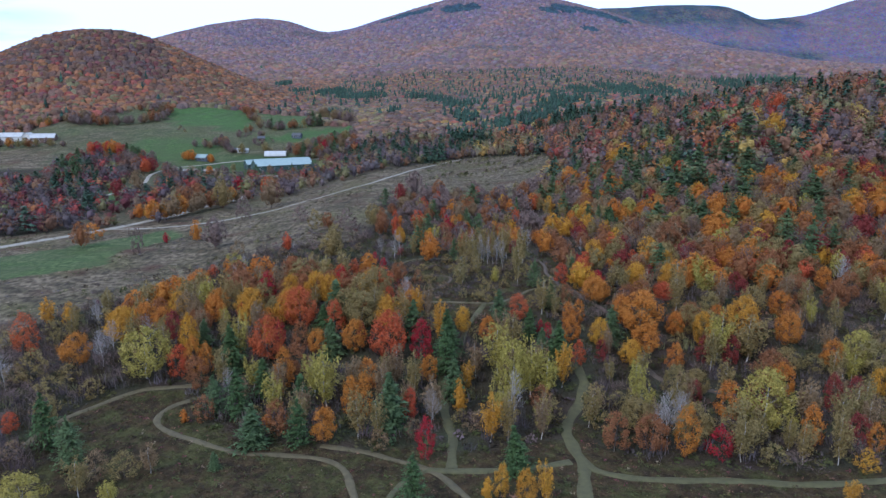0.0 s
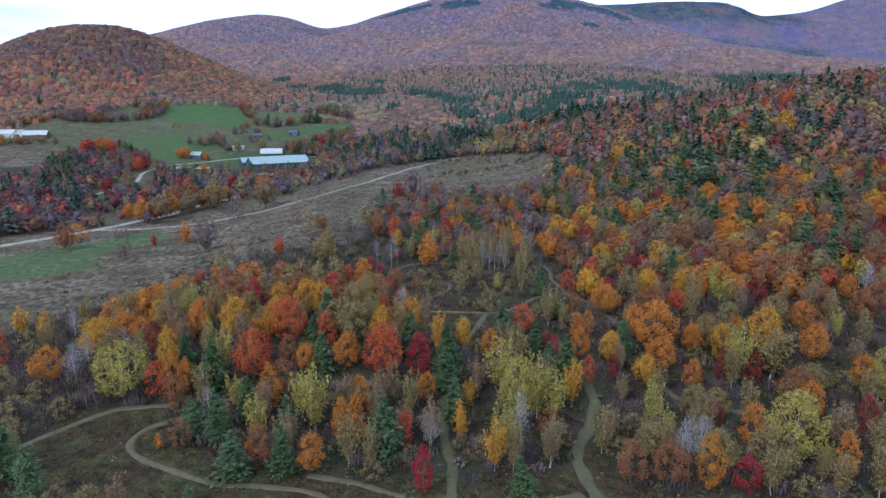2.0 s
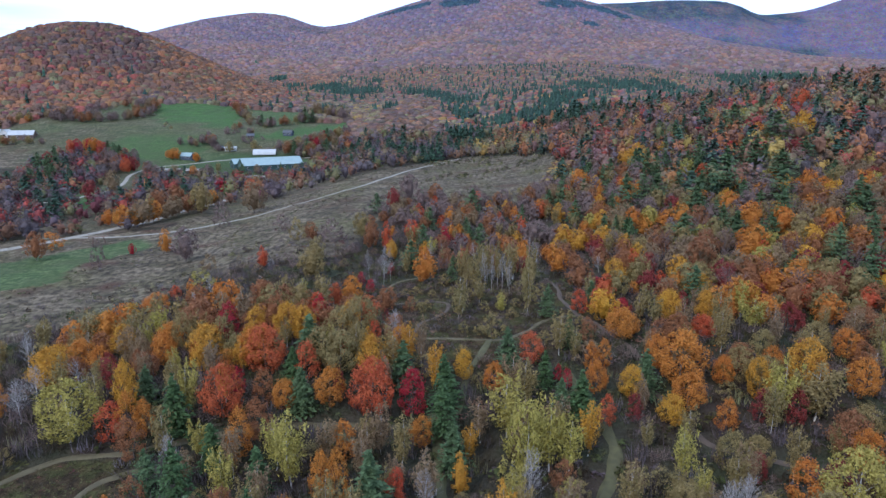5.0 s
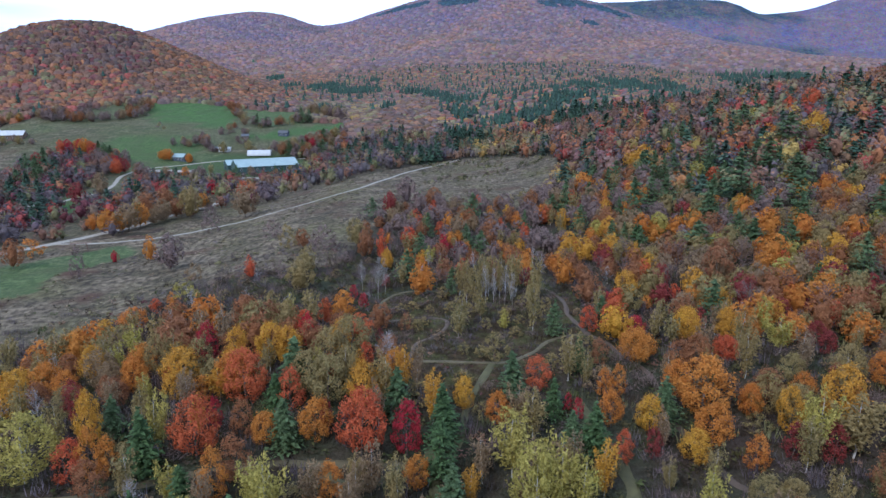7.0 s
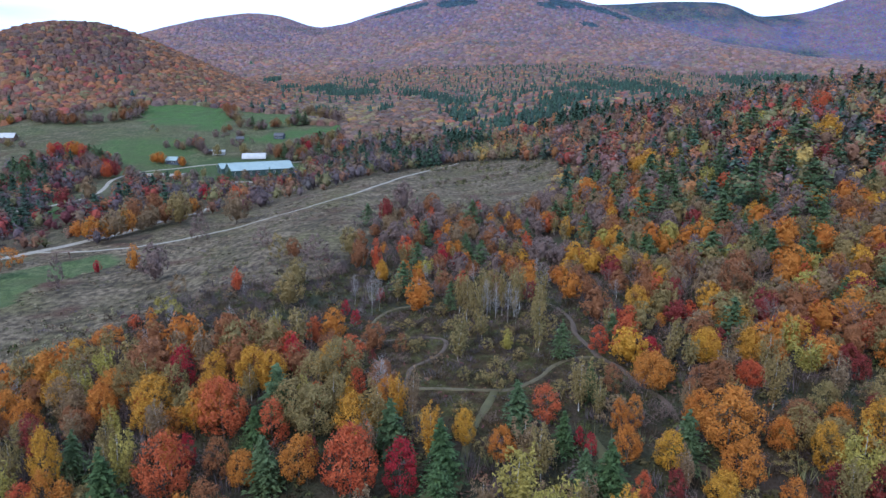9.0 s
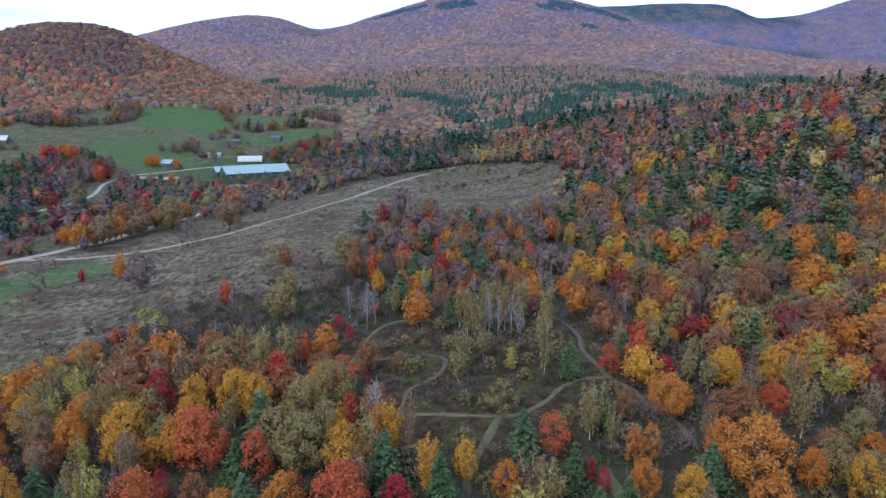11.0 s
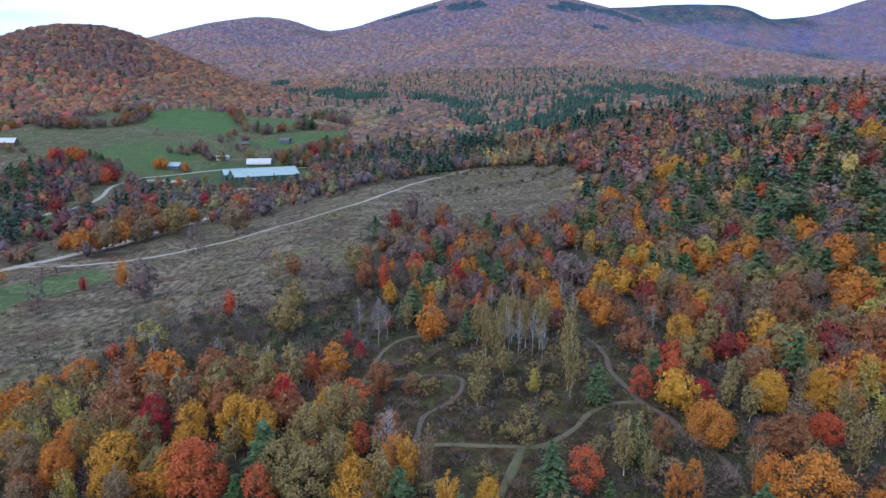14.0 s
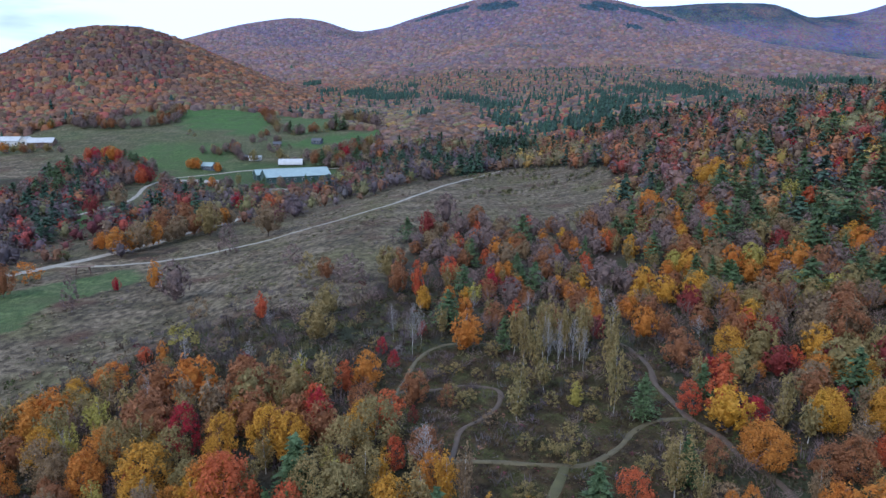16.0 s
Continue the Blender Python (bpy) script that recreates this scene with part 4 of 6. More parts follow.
grove("oval", "maroon", [(72.2, 119.8, 8.3, 1.8), (33.3, 137.8, 5.5, 1.4), (-17.8, 143.6, 5.8, 1.1), (-60, 147.9, 8.5, 1.9)])
grove("oval", "orange", [(40, 104.5, 9.9, 2), (71.1, 104.8, 6, 1.3), (62.1, 107.4, 8.2, 2), (-31.4, 113.9, 3.1, 1), (-14.2, 118.5, 9.6, 1.6), (-31.8, 126, 6.5, 1), (-31.4, 128.9, 9.3, 2), (-48.4, 133.9, 7.3, 1.7), (-51.1, 134.1, 9.1, 1.9), (51.8, 147.7, 5, 1.5), (28.4, 150.6, 6.4, 1.3), (30.7, 151.4, 6.4, 1.4), (-44.7, 176.2, 5.5, 1.3), (-65.8, 206.1, 5.9, 1.3), (-9.1, 235, 5.7, 1.4), (-99.4, 274.9, 9.7, 2.3), (27.6, 281.4, 7.1, 1.9)])
grove("oval", "red", [(-76, 112.3, 4.7, 1.4), (-6.3, 116.6, 7.8, 1.5), (-53.8, 133, 8, 2.2), (28.1, 136.6, 6.2, 1.5), (-94.4, 149.1, 11.2, 2.7), (17.5, 153, 7, 2.3), (-18.6, 155.6, 5.5, 1.4), (-47.2, 156.5, 3.9, 1.3), (-12.8, 159.7, 5.5, 1.5), (-52.1, 174.7, 4.8, 1), (31.5, 178.3, 6.1, 2), (-71.4, 210, 4.5, 1.7), (-51.9, 228, 5.5, 1.2), (-52.5, 229.9, 6.6, 1.5), (-16.8, 241.7, 10.2, 1.6)])
grove("oval", "russet", [(-30.6, 141.5, 7, 1.9), (-39.6, 187.6, 4.7, 1.4)])
grove("pine", "pine", [(-58.7, 100.2, 8.4, 2.6), (-42.1, 119.6, 7.3, 2.4), (24, 177.1, 7.1, 2.4), (3.3, 205.6, 6.8, 2.2), (79.0, 310.7, 13.5, 3.2), (83.4, 309.3, 12.1, 2.7), (85.9, 305.2, 10.6, 2.7), (87.5, 298.2, 11.5, 3.4), (99.7, 339.2, 8.5, 2.6), (99.7, 298.1, 14.0, 3.4), (97.4, 303.2, 8.5, 2.3), (74.2, 282.0, 12.0, 2.6), (75.1, 268.7, 12.4, 4.0), (62.8, 260.8, 16.3, 4.1), (46.5, 294.0, 12.6, 3.0), (55.8, 298.2, 9.1, 1.9), (45.8, 263.5, 10.0, 2.9), (65.1, 335.9, 8.5, 2.6), (29.0, 273.3, 8.5, 1.7), (69.1, 324.6, 8.5, 1.7)])
grove("pine", "pine", [(94.5, 259.0, 18.2, 5.6), (81.0, 246.3, 14.0, 4.1), (88.9, 263.3, 10.9, 2.9), (137.6, 359.9, 12.8, 5.6), (136.6, 316.5, 13.6, 6.4), (114.8, 284.3, 12.0, 4.9), (117.5, 298.8, 9.0, 3.4), (115.1, 264.2, 12.0, 5.8), (105.8, 243.3, 13.8, 4.3), (135.1, 287.9, 8.5, 3.6), (163.3, 390.9, 8.5, 3.6), (185.7, 377.5, 8.5, 4.4), (99.2, 253.6, 8.5, 2.7), (118.2, 282.4, 9.5, 2.8), (99.7, 228.4, 12.6, 3.5), (84.8, 224.3, 8.9, 3.4), (93.6, 220.5, 8.5, 2.8), (109.7, 358.3, 11.2, 3.3)], "on the wooded slope")
grove("pine", "pine", [(105.7, 365.0, 8.5, 2.9), (115.6, 388.3, 8.5, 3.1), (132.4, 396.0, 8.5, 3.7), (143.2, 413.3, 8.5, 3.3), (57.2, 233.3, 8.5, 1.9), (54.5, 240.7, 8.5, 1.7), (72.8, 246.8, 8.5, 1.7), (88.7, 217.2, 8.5, 1.7), (98.3, 279.5, 9.4, 3.8), (85.9, 277.8, 8.5, 2.7), (60.6, 271.6, 8.5, 1.7), (96.4, 289.2, 8.5, 2.9), (86.0, 242.4, 8.5, 2.0), (98.6, 240.8, 8.5, 2.6)], "on the wooded slope")
grove("maple", "orange", [(58.3, 320.8, 10.5, 4.5), (66.6, 250.5, 6.0, 1.8), (114.4, 265.8, 6.0, 2.3), (141.1, 395.7, 8.4, 3.7)], "on the wooded slope")
grove("maple", "gold", [(90.4, 347.5, 9.4, 4.1), (155.7, 331.1, 10.7, 4.6), (164.6, 369.9, 7.7, 3.4), (101.3, 347.3, 6.0, 2.3), (123.1, 344.3, 6.1, 2.7)], "on the wooded slope")
grove("maple", "lime", [(112.4, 268.0, 6.0, 2.0), (151.5, 382.2, 7.5, 3.3)], "on the wooded slope")
grove("maple", "crimson", [(137.2, 342.2, 7.1, 3.1), (116.9, 311.7, 6.0, 1.8)], "on the wooded slope")
grove("maple", "red", [(182.1, 386.6, 11.6, 5.1), (175.2, 394.9, 8.4, 3.6), (69.7, 298.3, 6.9, 3.0), (98.1, 240.2, 6.0, 2.0)], "on the wooded slope")
grove("maple", "maroon", [(135.3, 295.0, 7.6, 3.3)], "on the wooded slope")
grove("maple", "olive", [(134.3, 317.6, 6.9, 3.0), (98.0, 320.5, 6.0, 2.5)], "on the wooded slope")
grove("maple", "russet", [(55.2, 252.8, 6.0, 2.1), (51.8, 263.3, 6.0, 2.6), (65.5, 235.2, 6.0, 2.5)], "on the wooded slope")
grove("maple", "tan", [(107.0, 276.7, 6.0, 2.4)], "on the wooded slope")
grove("maple", "mauve", [(64.8, 254.4, 6.0, 2.5)], "on the wooded slope")
grove("maple", "russet", [(102.9, 317.6, 6.5, 2.8)], "on the wooded slope")
grove("pine", "spruce", [(-4.4, 89.1, 8.4, 2.4), (-66.2, 106.6, 9.4, 2.9), (-24.7, 108.4, 7.9, 2.4), (-37, 117.5, 9.3, 2.8), (0.5, 134, 9.6, 3), (56.7, 237.4, 8.1, 2.6), (57.9, 237.7, 8.1, 2.6)])
grove("shrub", "crimson", [(45.3, 104.7, 5.9, 2.4)])
grove("shrub", "gold", [(66.6, 99.2, 4.1, 1.8)])
grove("shrub", "lime", [(17.9, 115.6, 6.1, 1.8), (-66.4, 218.6, 5.8, 3.3)])
grove("shrub", "maroon", [(-11.6, 173.7, 3.1, 0.9)])
grove("shrub", "mauve", [(-66.9, 99.1, 6.7, 2.2), (-62.9, 172.8, 7.1, 3.1), (-62.6, 173.2, 5.8, 2.5), (-53.2, 203.8, 7, 3.4), (-41.3, 218.1, 7.4, 3.6), (-30.2, 230.5, 8.7, 2.8), (-36.1, 252.8, 8.4, 4.6)])
grove("shrub", "olive", [(-49.4, 97.7, 4.5, 2.4), (-85.1, 134.9, 7.3, 3.5), (10.8, 163.4, 5.8, 2.5), (-47.9, 260.4, 8.2, 3.2)])
grove("shrub", "orange", [(-144.6, 283.3, 7.1, 4.2)])
grove("shrub", "russet", [(-43.2, 116.9, 5.3, 1.9), (-6.7, 179.8, 4, 1.5)])
grove("shrub", "tan", [(-53.5, 97.2, 4.8, 1.9), (-73.4, 243.3, 5.8, 2.6)])
grove("spire", "gold", [(6.4, 92.2, 4.3, 0.8), (3.2, 120.7, 7.8, 1.2), (-95.6, 169.8, 7.5, 1.6)])
grove("spire", "lime", [(13.9, 180, 5, 1.1)])
grove("spire", "orange", [(-46.6, 115.9, 3.1, 0.7), (-8.7, 235, 6, 1.3)])
grove("spruce", "pine", [(-36.4, 100.9, 3, 0.9), (-32.3, 108.2, 7, 2.4), (-9, 113.7, 10.8, 3), (2.3, 126.9, 7.9, 2.2), (-23.4, 139.7, 7.9, 2.3), (21.2, 139.8, 6.3, 1.8), (-52.1, 143.4, 6.8, 2), (36.9, 144.7, 7.7, 2.2), (-6.3, 146.9, 8.2, 2.4), (13, 151.6, 7.9, 2.2), (-24.8, 153.9, 8.8, 2.7), (-55.8, 176.8, 6, 1.7), (35.4, 184.5, 5.9, 1.7), (84.1, 222.8, 9.3, 2.7), (9.8, 248.7, 6.5, 1.9), (83.9, 252.4, 10.9, 3.2), (56.9, 301.3, 8.1, 2.4), (-8.1, 320.5, 6.6, 2.2)])
grove("spruce", "spruce", [(11.8, 99.9, 7.6, 2), (-34.6, 125.9, 7.7, 2.2), (24.2, 139.1, 7.9, 2.3), (1.3, 142.1, 8.9, 2.5), (-26.6, 146.9, 6.9, 2)])

# ---- the farm ----
def part(name, bm, material, parent, label=""):
    me = bpy.data.meshes.new(name)
    bm.normal_update()
    bm.to_mesh(me)
    bm.free()
    me.materials.append(material)
    ob = new(name, me)
    ob.parent = parent
    return tagged(ob, label) if label else ob


def box(bm, x0, x1, y0, y1, z0, z1):
    v = [bm.verts.new(p) for p in ((x0, y0, z0), (x1, y0, z0), (x1, y1, z0), (x0, y1, z0), (x0, y0, z1), (x1, y0, z1), (x1, y1, z1), (x0, y1, z1))]
    for f in ((3, 2, 1, 0), (4, 5, 6, 7), (0, 1, 5, 4), (1, 2, 6, 5), (2, 3, 7, 6), (3, 0, 4, 7)):
        bm.faces.new([v[i] for i in f])
    return bm


def boxed(*spans):
    bm = bmesh.new()
    for s in spans:
        box(bm, *s)
    return bm


def prism(bm, outline, y0, y1):
    """A solid with this outline in x and z, from y0 to y1."""
    a = [bm.verts.new((x, y0, z)) for x, z in outline]
    b = [bm.verts.new((x, y1, z)) for x, z in outline]
    bm.faces.new(a), bm.faces.new(b[::-1])
    for i in range(len(a)):
        j = (i + 1) % len(a)
        bm.faces.new((a[j], a[i], b[i], b[j]))
    return bm


def gabled(name, x, y, turn, long, deep, eave, top, wall, roof, label, category="barn", windows=0, doors=1, trim=None):
    """A gabled building, its ridge along its own x: walls, two roof slopes, doors, windows."""
    e = new(name)
    zs = [float(ground_at(x + a * math.cos(radians(turn)) - b * math.sin(radians(turn)), y + a * math.sin(radians(turn)) + b * math.cos(radians(turn)))) for a in (-long / 2, long / 2) for b in (-deep / 2, deep / 2)]
    e.matrix_basis = pose(x, y, min(zs) - 0.1, 0, 0, turn)
    up = max(zs) - min(zs)
    eave, top = eave + up * 0.5, top + up * 0.5
    L, D = long / 2, deep / 2
    bm = bmesh.new()
    vs = [[bm.verts.new((sx * L, yy, zz)) for yy, zz in ((-D, 0), (D, 0), (D, eave), (0, top), (-D, eave))] for sx in (-1, 1)]
    bm.faces.new(vs[0][::-1]), bm.faces.new(vs[1])
    for i in range(5):
        j = (i + 1) % 5
        bm.faces.new((vs[0][i], vs[0][j], vs[1][j], vs[1][i]))
    part("wall", bm, wall, e)
    s = (top - eave) / D
    for side in (-1, 1):
        bm = bmesh.new()
        lip = D + 0.5
        low = eave - 0.5 * s
        q = [(side * lip, low + 0.03), (side * lip, low + 0.2), (0, top + 0.2), (0, top + 0.03)]
        a = [bm.verts.new((-L - 0.5, p, z)) for p, z in q]
        b = [bm.verts.new((L + 0.5, p, z)) for p, z in q]
        for k in range(4):
            j = (k + 1) % 4
            bm.faces.new((a[k], a[j], b[j], b[k]))
        bm.faces.new(a[::-1]), bm.faces.new(b)
        bmesh.ops.recalc_face_normals(bm, faces=bm.faces)
        part("roof_slope", bm, roof, e)
    part("ridge_cap", boxed((-L - 0.5, L + 0.5, -0.25, 0.25, top + 0.17, top + 0.28)), roof, e)
    for k in range(doors):
        w = min(3.0, deep * 0.35)
        part("door", boxed((-L - 0.08, -L + 0.05, -w / 2 + (k - (doors - 1) / 2) * w * 1.3, w / 2 + (k - (doors - 1) / 2) * w * 1.3, 0.2 + up * 0.5, min(3.2, eave * 0.85))), trim or DARK, e)
    for k in range(windows):
        cx = -L + (k + 0.5) * long / windows
        for side in (-1, 1):
            w = part("window", boxed((cx - 0.6, cx + 0.6, side * D - 0.06, side * D + 0.06, eave * 0.45, eave * 0.78)), WALL_WHITE, e)
            part("pane", boxed((cx - 0.48, cx + 0.48, side * (D + 0.03) - 0.05, side * (D + 0.03) + 0.05, eave * 0.48, eave * 0.75)), DARK, w)
    return tagged(e, label, category)


gabled("barn", -124, 537, 30, 43, 17, 4.2, 8.6, WALL_GREEN, ROOF, "long dairy barn with a pale blue metal roof", windows=8, doors=2)
gabled("barn", -143, 548, 30, 24, 12, 3.6, 6.6, WALL_GREEN, ROOF, "lower barn wing with a pale metal roof", windows=4)
gabled("farmhouse", -199, 578, -12, 8.5, 6, 2.8, 5.0, WALL_BLUE, ROOF, "slate blue farmhouse with a pale roof", "house", 3)
gabled("garage", -192.5, 576, 70, 5.5, 4.5, 2.4, 3.8, WALL_BLUE, ROOF_DARK, "small dark garage beside the farmhouse", "garage")
gabled("shed", -173, 606, 8, 9, 4, 2.4, 3.4, WALL_WHITE, ROOF_WHITE, "long low white shed by the lane", "shed", 2)
gabled("shed", -179, 607, 8, 4.5, 4, 2.4, 3.2, WALL_BROWN, ROOF_DARK, "small dark shed by the lane", "shed")
gabled("house", -137, 661, -8, 8, 6, 2.6, 4.4, WALL_BLUE, ROOF_DARK, "dark house beside the green strip", "house", 3)
gabled("house", -167, 646, 15, 6, 5, 2.2, 3.8, WALL_BROWN, ROOF_DARK, "small brown house among bare trees", "house", 2)
gabled("barn", -408, 660, 12, 26, 11, 4.0, 7.4, WALL_WHITE, ROOF_WHITE, "long white barn on the far pasture", windows=5)
gabled("barn", -370, 652, 12, 20, 12, 3.6, 7.0, WALL_BROWN, ROOF_WHITE, "brown barn with a bright white roof", windows=4)
gabled("shed", -390, 662, 90, 9, 7, 3.6, 6.0, WALL_WHITE, ROOF_WHITE, "tall narrow white shed between barns", "shed")
gabled("shed", -193, 522, 6, 16, 7, 2.4, 3.6, WALL_BROWN, CONCRETE, "low grey open shed below the lane", "shed", 3)
gabled("shed", -176, 524, 6, 9, 6, 2.2, 3.2, WALL_BROWN, CONCRETE, "low grey lean-to below the lane", "shed", 2)

# hoop house with a white cover
hoop = tagged(new("hoop_barn"), "rounded white fabric-covered hoop barn", "barn")
hoop.matrix_basis = pose(-143, 598, float(ground_at(-143, 598)) - 0.2, 0, 0, 98)
arc = [(6.5 * math.cos(a), 4.0 * math.sin(a)) for a in np.linspace(0, math.pi, 17)]
part("cover", prism(bmesh.new(), arc + [(x * 0.97, z * 0.97) for x, z in arc[::-1]], -9, 9), ROOF_WHITE, hoop)
part("end_wall", prism(bmesh.new(), [(x * 0.96, z * 0.96) for x, z in arc], -8.9, -8.7), WALL_WHITE, hoop)
part("end_wall", prism(bmesh.new(), [(x * 0.96, z * 0.96) for x, z in arc], 8.7, 8.9), WALL_WHITE, hoop)
part("door", boxed((-2, 2, -8.98, -8.9, 0, 3.0)), DARK, hoop)

# round concrete store
tank = tagged(new("manure_store"), "low round grey concrete store near the barn", "tank")
tank.matrix_basis = pose(-124, 487, float(ground_at(-124, 487)) - 0.2)
bm = bmesh.new()
rings = [[bm.verts.new((r * math.cos(a), r * math.sin(a), z)) for a in np.linspace(0, 2 * math.pi, 40, endpoint=False)] for r, z in ((9.4, 0), (9.4, 2.3), (9.1, 2.3), (9.1, 0.4))]
for a, b in zip(rings, rings[1:]):
    for i in range(40):
        j = (i + 1) % 40
        bm.faces.new((a[i], a[j], b[j], b[i]))
part("ring_wall", bm, CONCRETE, tank)
bm = bmesh.new()
bm.faces.new([bm.verts.new((9.15 * math.cos(a), 9.15 * math.sin(a), 1.2)) for a in np.linspace(0, 2 * math.pi, 40, endpoint=False)])
part("fill", bm, TRAIL_RED, tank, "brown slurry filling")


def hedge(points, pace, picks, tall, spread_by=3.0, where="in a hedgerow"):
    """A row of trees along a line."""
    for x, y in curve_through(points, pace):
        kind, hue = picks[int(rng.integers(len(picks)))]
        h, w = SIZE[kind]
        s = tall * rng.uniform(0.7, 1.25)
        plant(kind, hue, x + rng.normal() * spread_by, y + rng.normal() * spread_by, h * s, w * s, where)


DULL = [("maple", "mauve"), ("maple", "russet"), ("shrub", "mauve"), ("maple", "olive"), ("shrub", "olive"), ("maple", "mauve"), ("maple", "tan"), ("shrub", "mauve"), ("maple", "mauve")]
MIXED = DULL + [("pine", "pine"), ("maple", "tan")]
hedge([(-218, 790), (-205, 757), (-190, 725), (-172, 695)], 4.5, DULL + [("maple", "tan")], 1.05, 3.0)
hedge([(-174, 695), (-156, 691), (-144, 705), (-131, 722), (-123, 737)], 3.2, MIXED, 1.15, 3.5)
hedge([(-134, 786), (-122, 770), (-110, 755), (-97, 741)], 3.2, [("maple", "tan"), ("maple", "olive"), ("maple", "mauve"), ("aspen", "tan")], 1.3, 3.0)
hedge([(-216, 619), (-204, 610), (-196, 618), (-184, 606), (-178, 600)], 4, MIXED, 1.0, 2.5)
hedge([(-189, 681), (-184, 655), (-198, 637)], 6, DULL, 0.85, 2.5)
hedge([(-371, 714), (-344, 704), (-316, 700), (-300, 710), (-288, 730), (-296, 755)], 3.4, DULL + [("maple", "russet"), ("maple", "tan")], 1.25, 5.0)
hedge([(-260, 686), (-252, 674), (-247, 664)], 5, [("shrub", "mauve"), ("shrub", "olive")], 0.7, 2.0)
hedge([(-124, 634), (-108, 636), (-98, 646), (-88, 662)], 3.4, DULL + [("maple", "maroon"), ("maple", "russet")], 1.1, 4.0)
hedge([(-118, 622), (-100, 622), (-84, 640)], 3.4, DULL + [("maple", "russet"), ("pine", "pine")], 1.1, 4.0)
hedge([(-150, 608), (-132, 609), (-114, 607), (-96, 597)], 3.2, MIXED + [("pine", "pine")], 1.0, 3.0)
hedge([(-179, 662), (-166, 650), (-158, 640), (-172, 628)], 6, MIXED, 0.75, 3.0)
hedge([(-120, 596), (-104, 588), (-90, 574), (-84, 560)], 3.2, MIXED, 1.15, 3.0)
hedge([(-212, 577), (-206, 574)], 3, [("maple", "orange")], 1.0, 0.8)
hedge([(-190, 573), (-188, 569)], 3, [("maple", "orange")], 0.8, 0.5)
hedge([(-196, 622), (-193, 624)], 4, [("maple", "red")], 1.0, 0.5)
hedge([(-300, 604), (-282, 596), (-270, 590), (-258, 578), (-245, 566), (-235, 556)], 3.2, [("maple", "red"), ("maple", "maroon"), ("maple", "orange"), ("maple", "mauve"), ("maple", "crimson"), ("pine", "pine")], 1.2, 4.0)
hedge([(-425, 640), (-395, 636), (-360, 634), (-340, 628)], 4, DULL + [("maple", "orange")], 0.9)
hedge([(-420, 690), (-380, 716), (-340, 742), (-300, 765)], 5, DULL + [("maple", "orange")], 1.0)
hedge([(-205, 520), (-190, 510), (-170, 510), (-150, 506)], 3.4, MIXED + [("aspen", "olive"), ("maple", "orange")], 0.95, 2.0)
hedge([(-140, 504), (-115, 506), (-98, 512), (-86, 520)], 3, MIXED + [("maple", "red"), ("aspen", "gold"), ("spruce", "pine")], 0.75, 2.0)
hedge([(-134, 322), (-128, 332), (-124, 344), (-121, 360), (-115, 382)], 4.2, [("maple", "orange"), ("aspen", "russet"), ("maple", "tan"), ("aspen", "olive"), ("maple", "mauve"), ("maple", "tan"), ("maple", "russet")], 1.15, 1.2, "beside the road")
hedge([(-385, 716), (-364, 709), (-350, 704)], 5, DULL, 0.9)
hedge([(-262, 452), (-250, 470), (-268, 500), (-290, 540)], 5, [("pine", "pine"), ("pine", "pine"), ("maple", "maroon"), ("maple", "mauve")], 1.25, 4.0, "by the river")
hedge([(-275, 575), (-250, 560), (-232, 540), (-222, 520)], 3.6, [("maple", "red"), ("maple", "maroon"), ("maple", "mauve"), ("maple", "russet")], 1.15)


def timber_stand(x, y, turn):
    """A low timber platform on splayed legs."""
    e = tagged(new("timber_stand"), "dark weathered timber stand on splayed legs in grass", "stand")
    e.matrix_basis = pose(x, y, float(ground_at(x, y)) - 0.1, 0, 0, turn)
    for k in range(5):
        part("plank", boxed((-3.6, 3.6, -1.0 + 0.41 * k, -0.64 + 0.41 * k, 2.6, 2.72)), WALL_BROWN, e)
    for sx in (-1, 1):
        for sy in (-1, 1):
            bm = bmesh.new()
            prism(bm, [(sx * 2.3 - 0.14, 0), (sx * 2.3 + 0.14, 0), (sx * 1.8 + 0.14, 2.6), (sx * 1.8 - 0.14, 2.6)], sy * 0.8 - 0.14, sy * 0.8 + 0.14)
            bmesh.ops.recalc_face_normals(bm, faces=bm.faces)
            part("leg", bm, WALL_BROWN, e)
        part("crossbeam", boxed((sx * 1.9 - 0.12, sx * 1.9 + 0.12, -1.05, 1.05, 2.38, 2.6)), WALL_BROWN, e)
    for k in range(4):
        part("rail_post", boxed((-3.4 + 2.2 * k, -3.28 + 2.2 * k, 0.88, 1.0, 2.72, 3.7)), WALL_BROWN, e)
    part("rail", boxed((-3.6, 3.6, 0.9, 0.98, 3.6, 3.72)), WALL_BROWN, e)
    return e


timber_stand(-133, 294, 22)

# ---- the woods between ----
def near_track(x, y, extra):
    for line, width in TRACKS:
        if np.min(np.hypot(line[:, 0] - x, line[:, 1] - y)) < width * 0.5 + extra:
            return True
    return False


OPEN_NEAR = (FIELD, BRUSH_A, BRUSH_B, BRUSH_C)


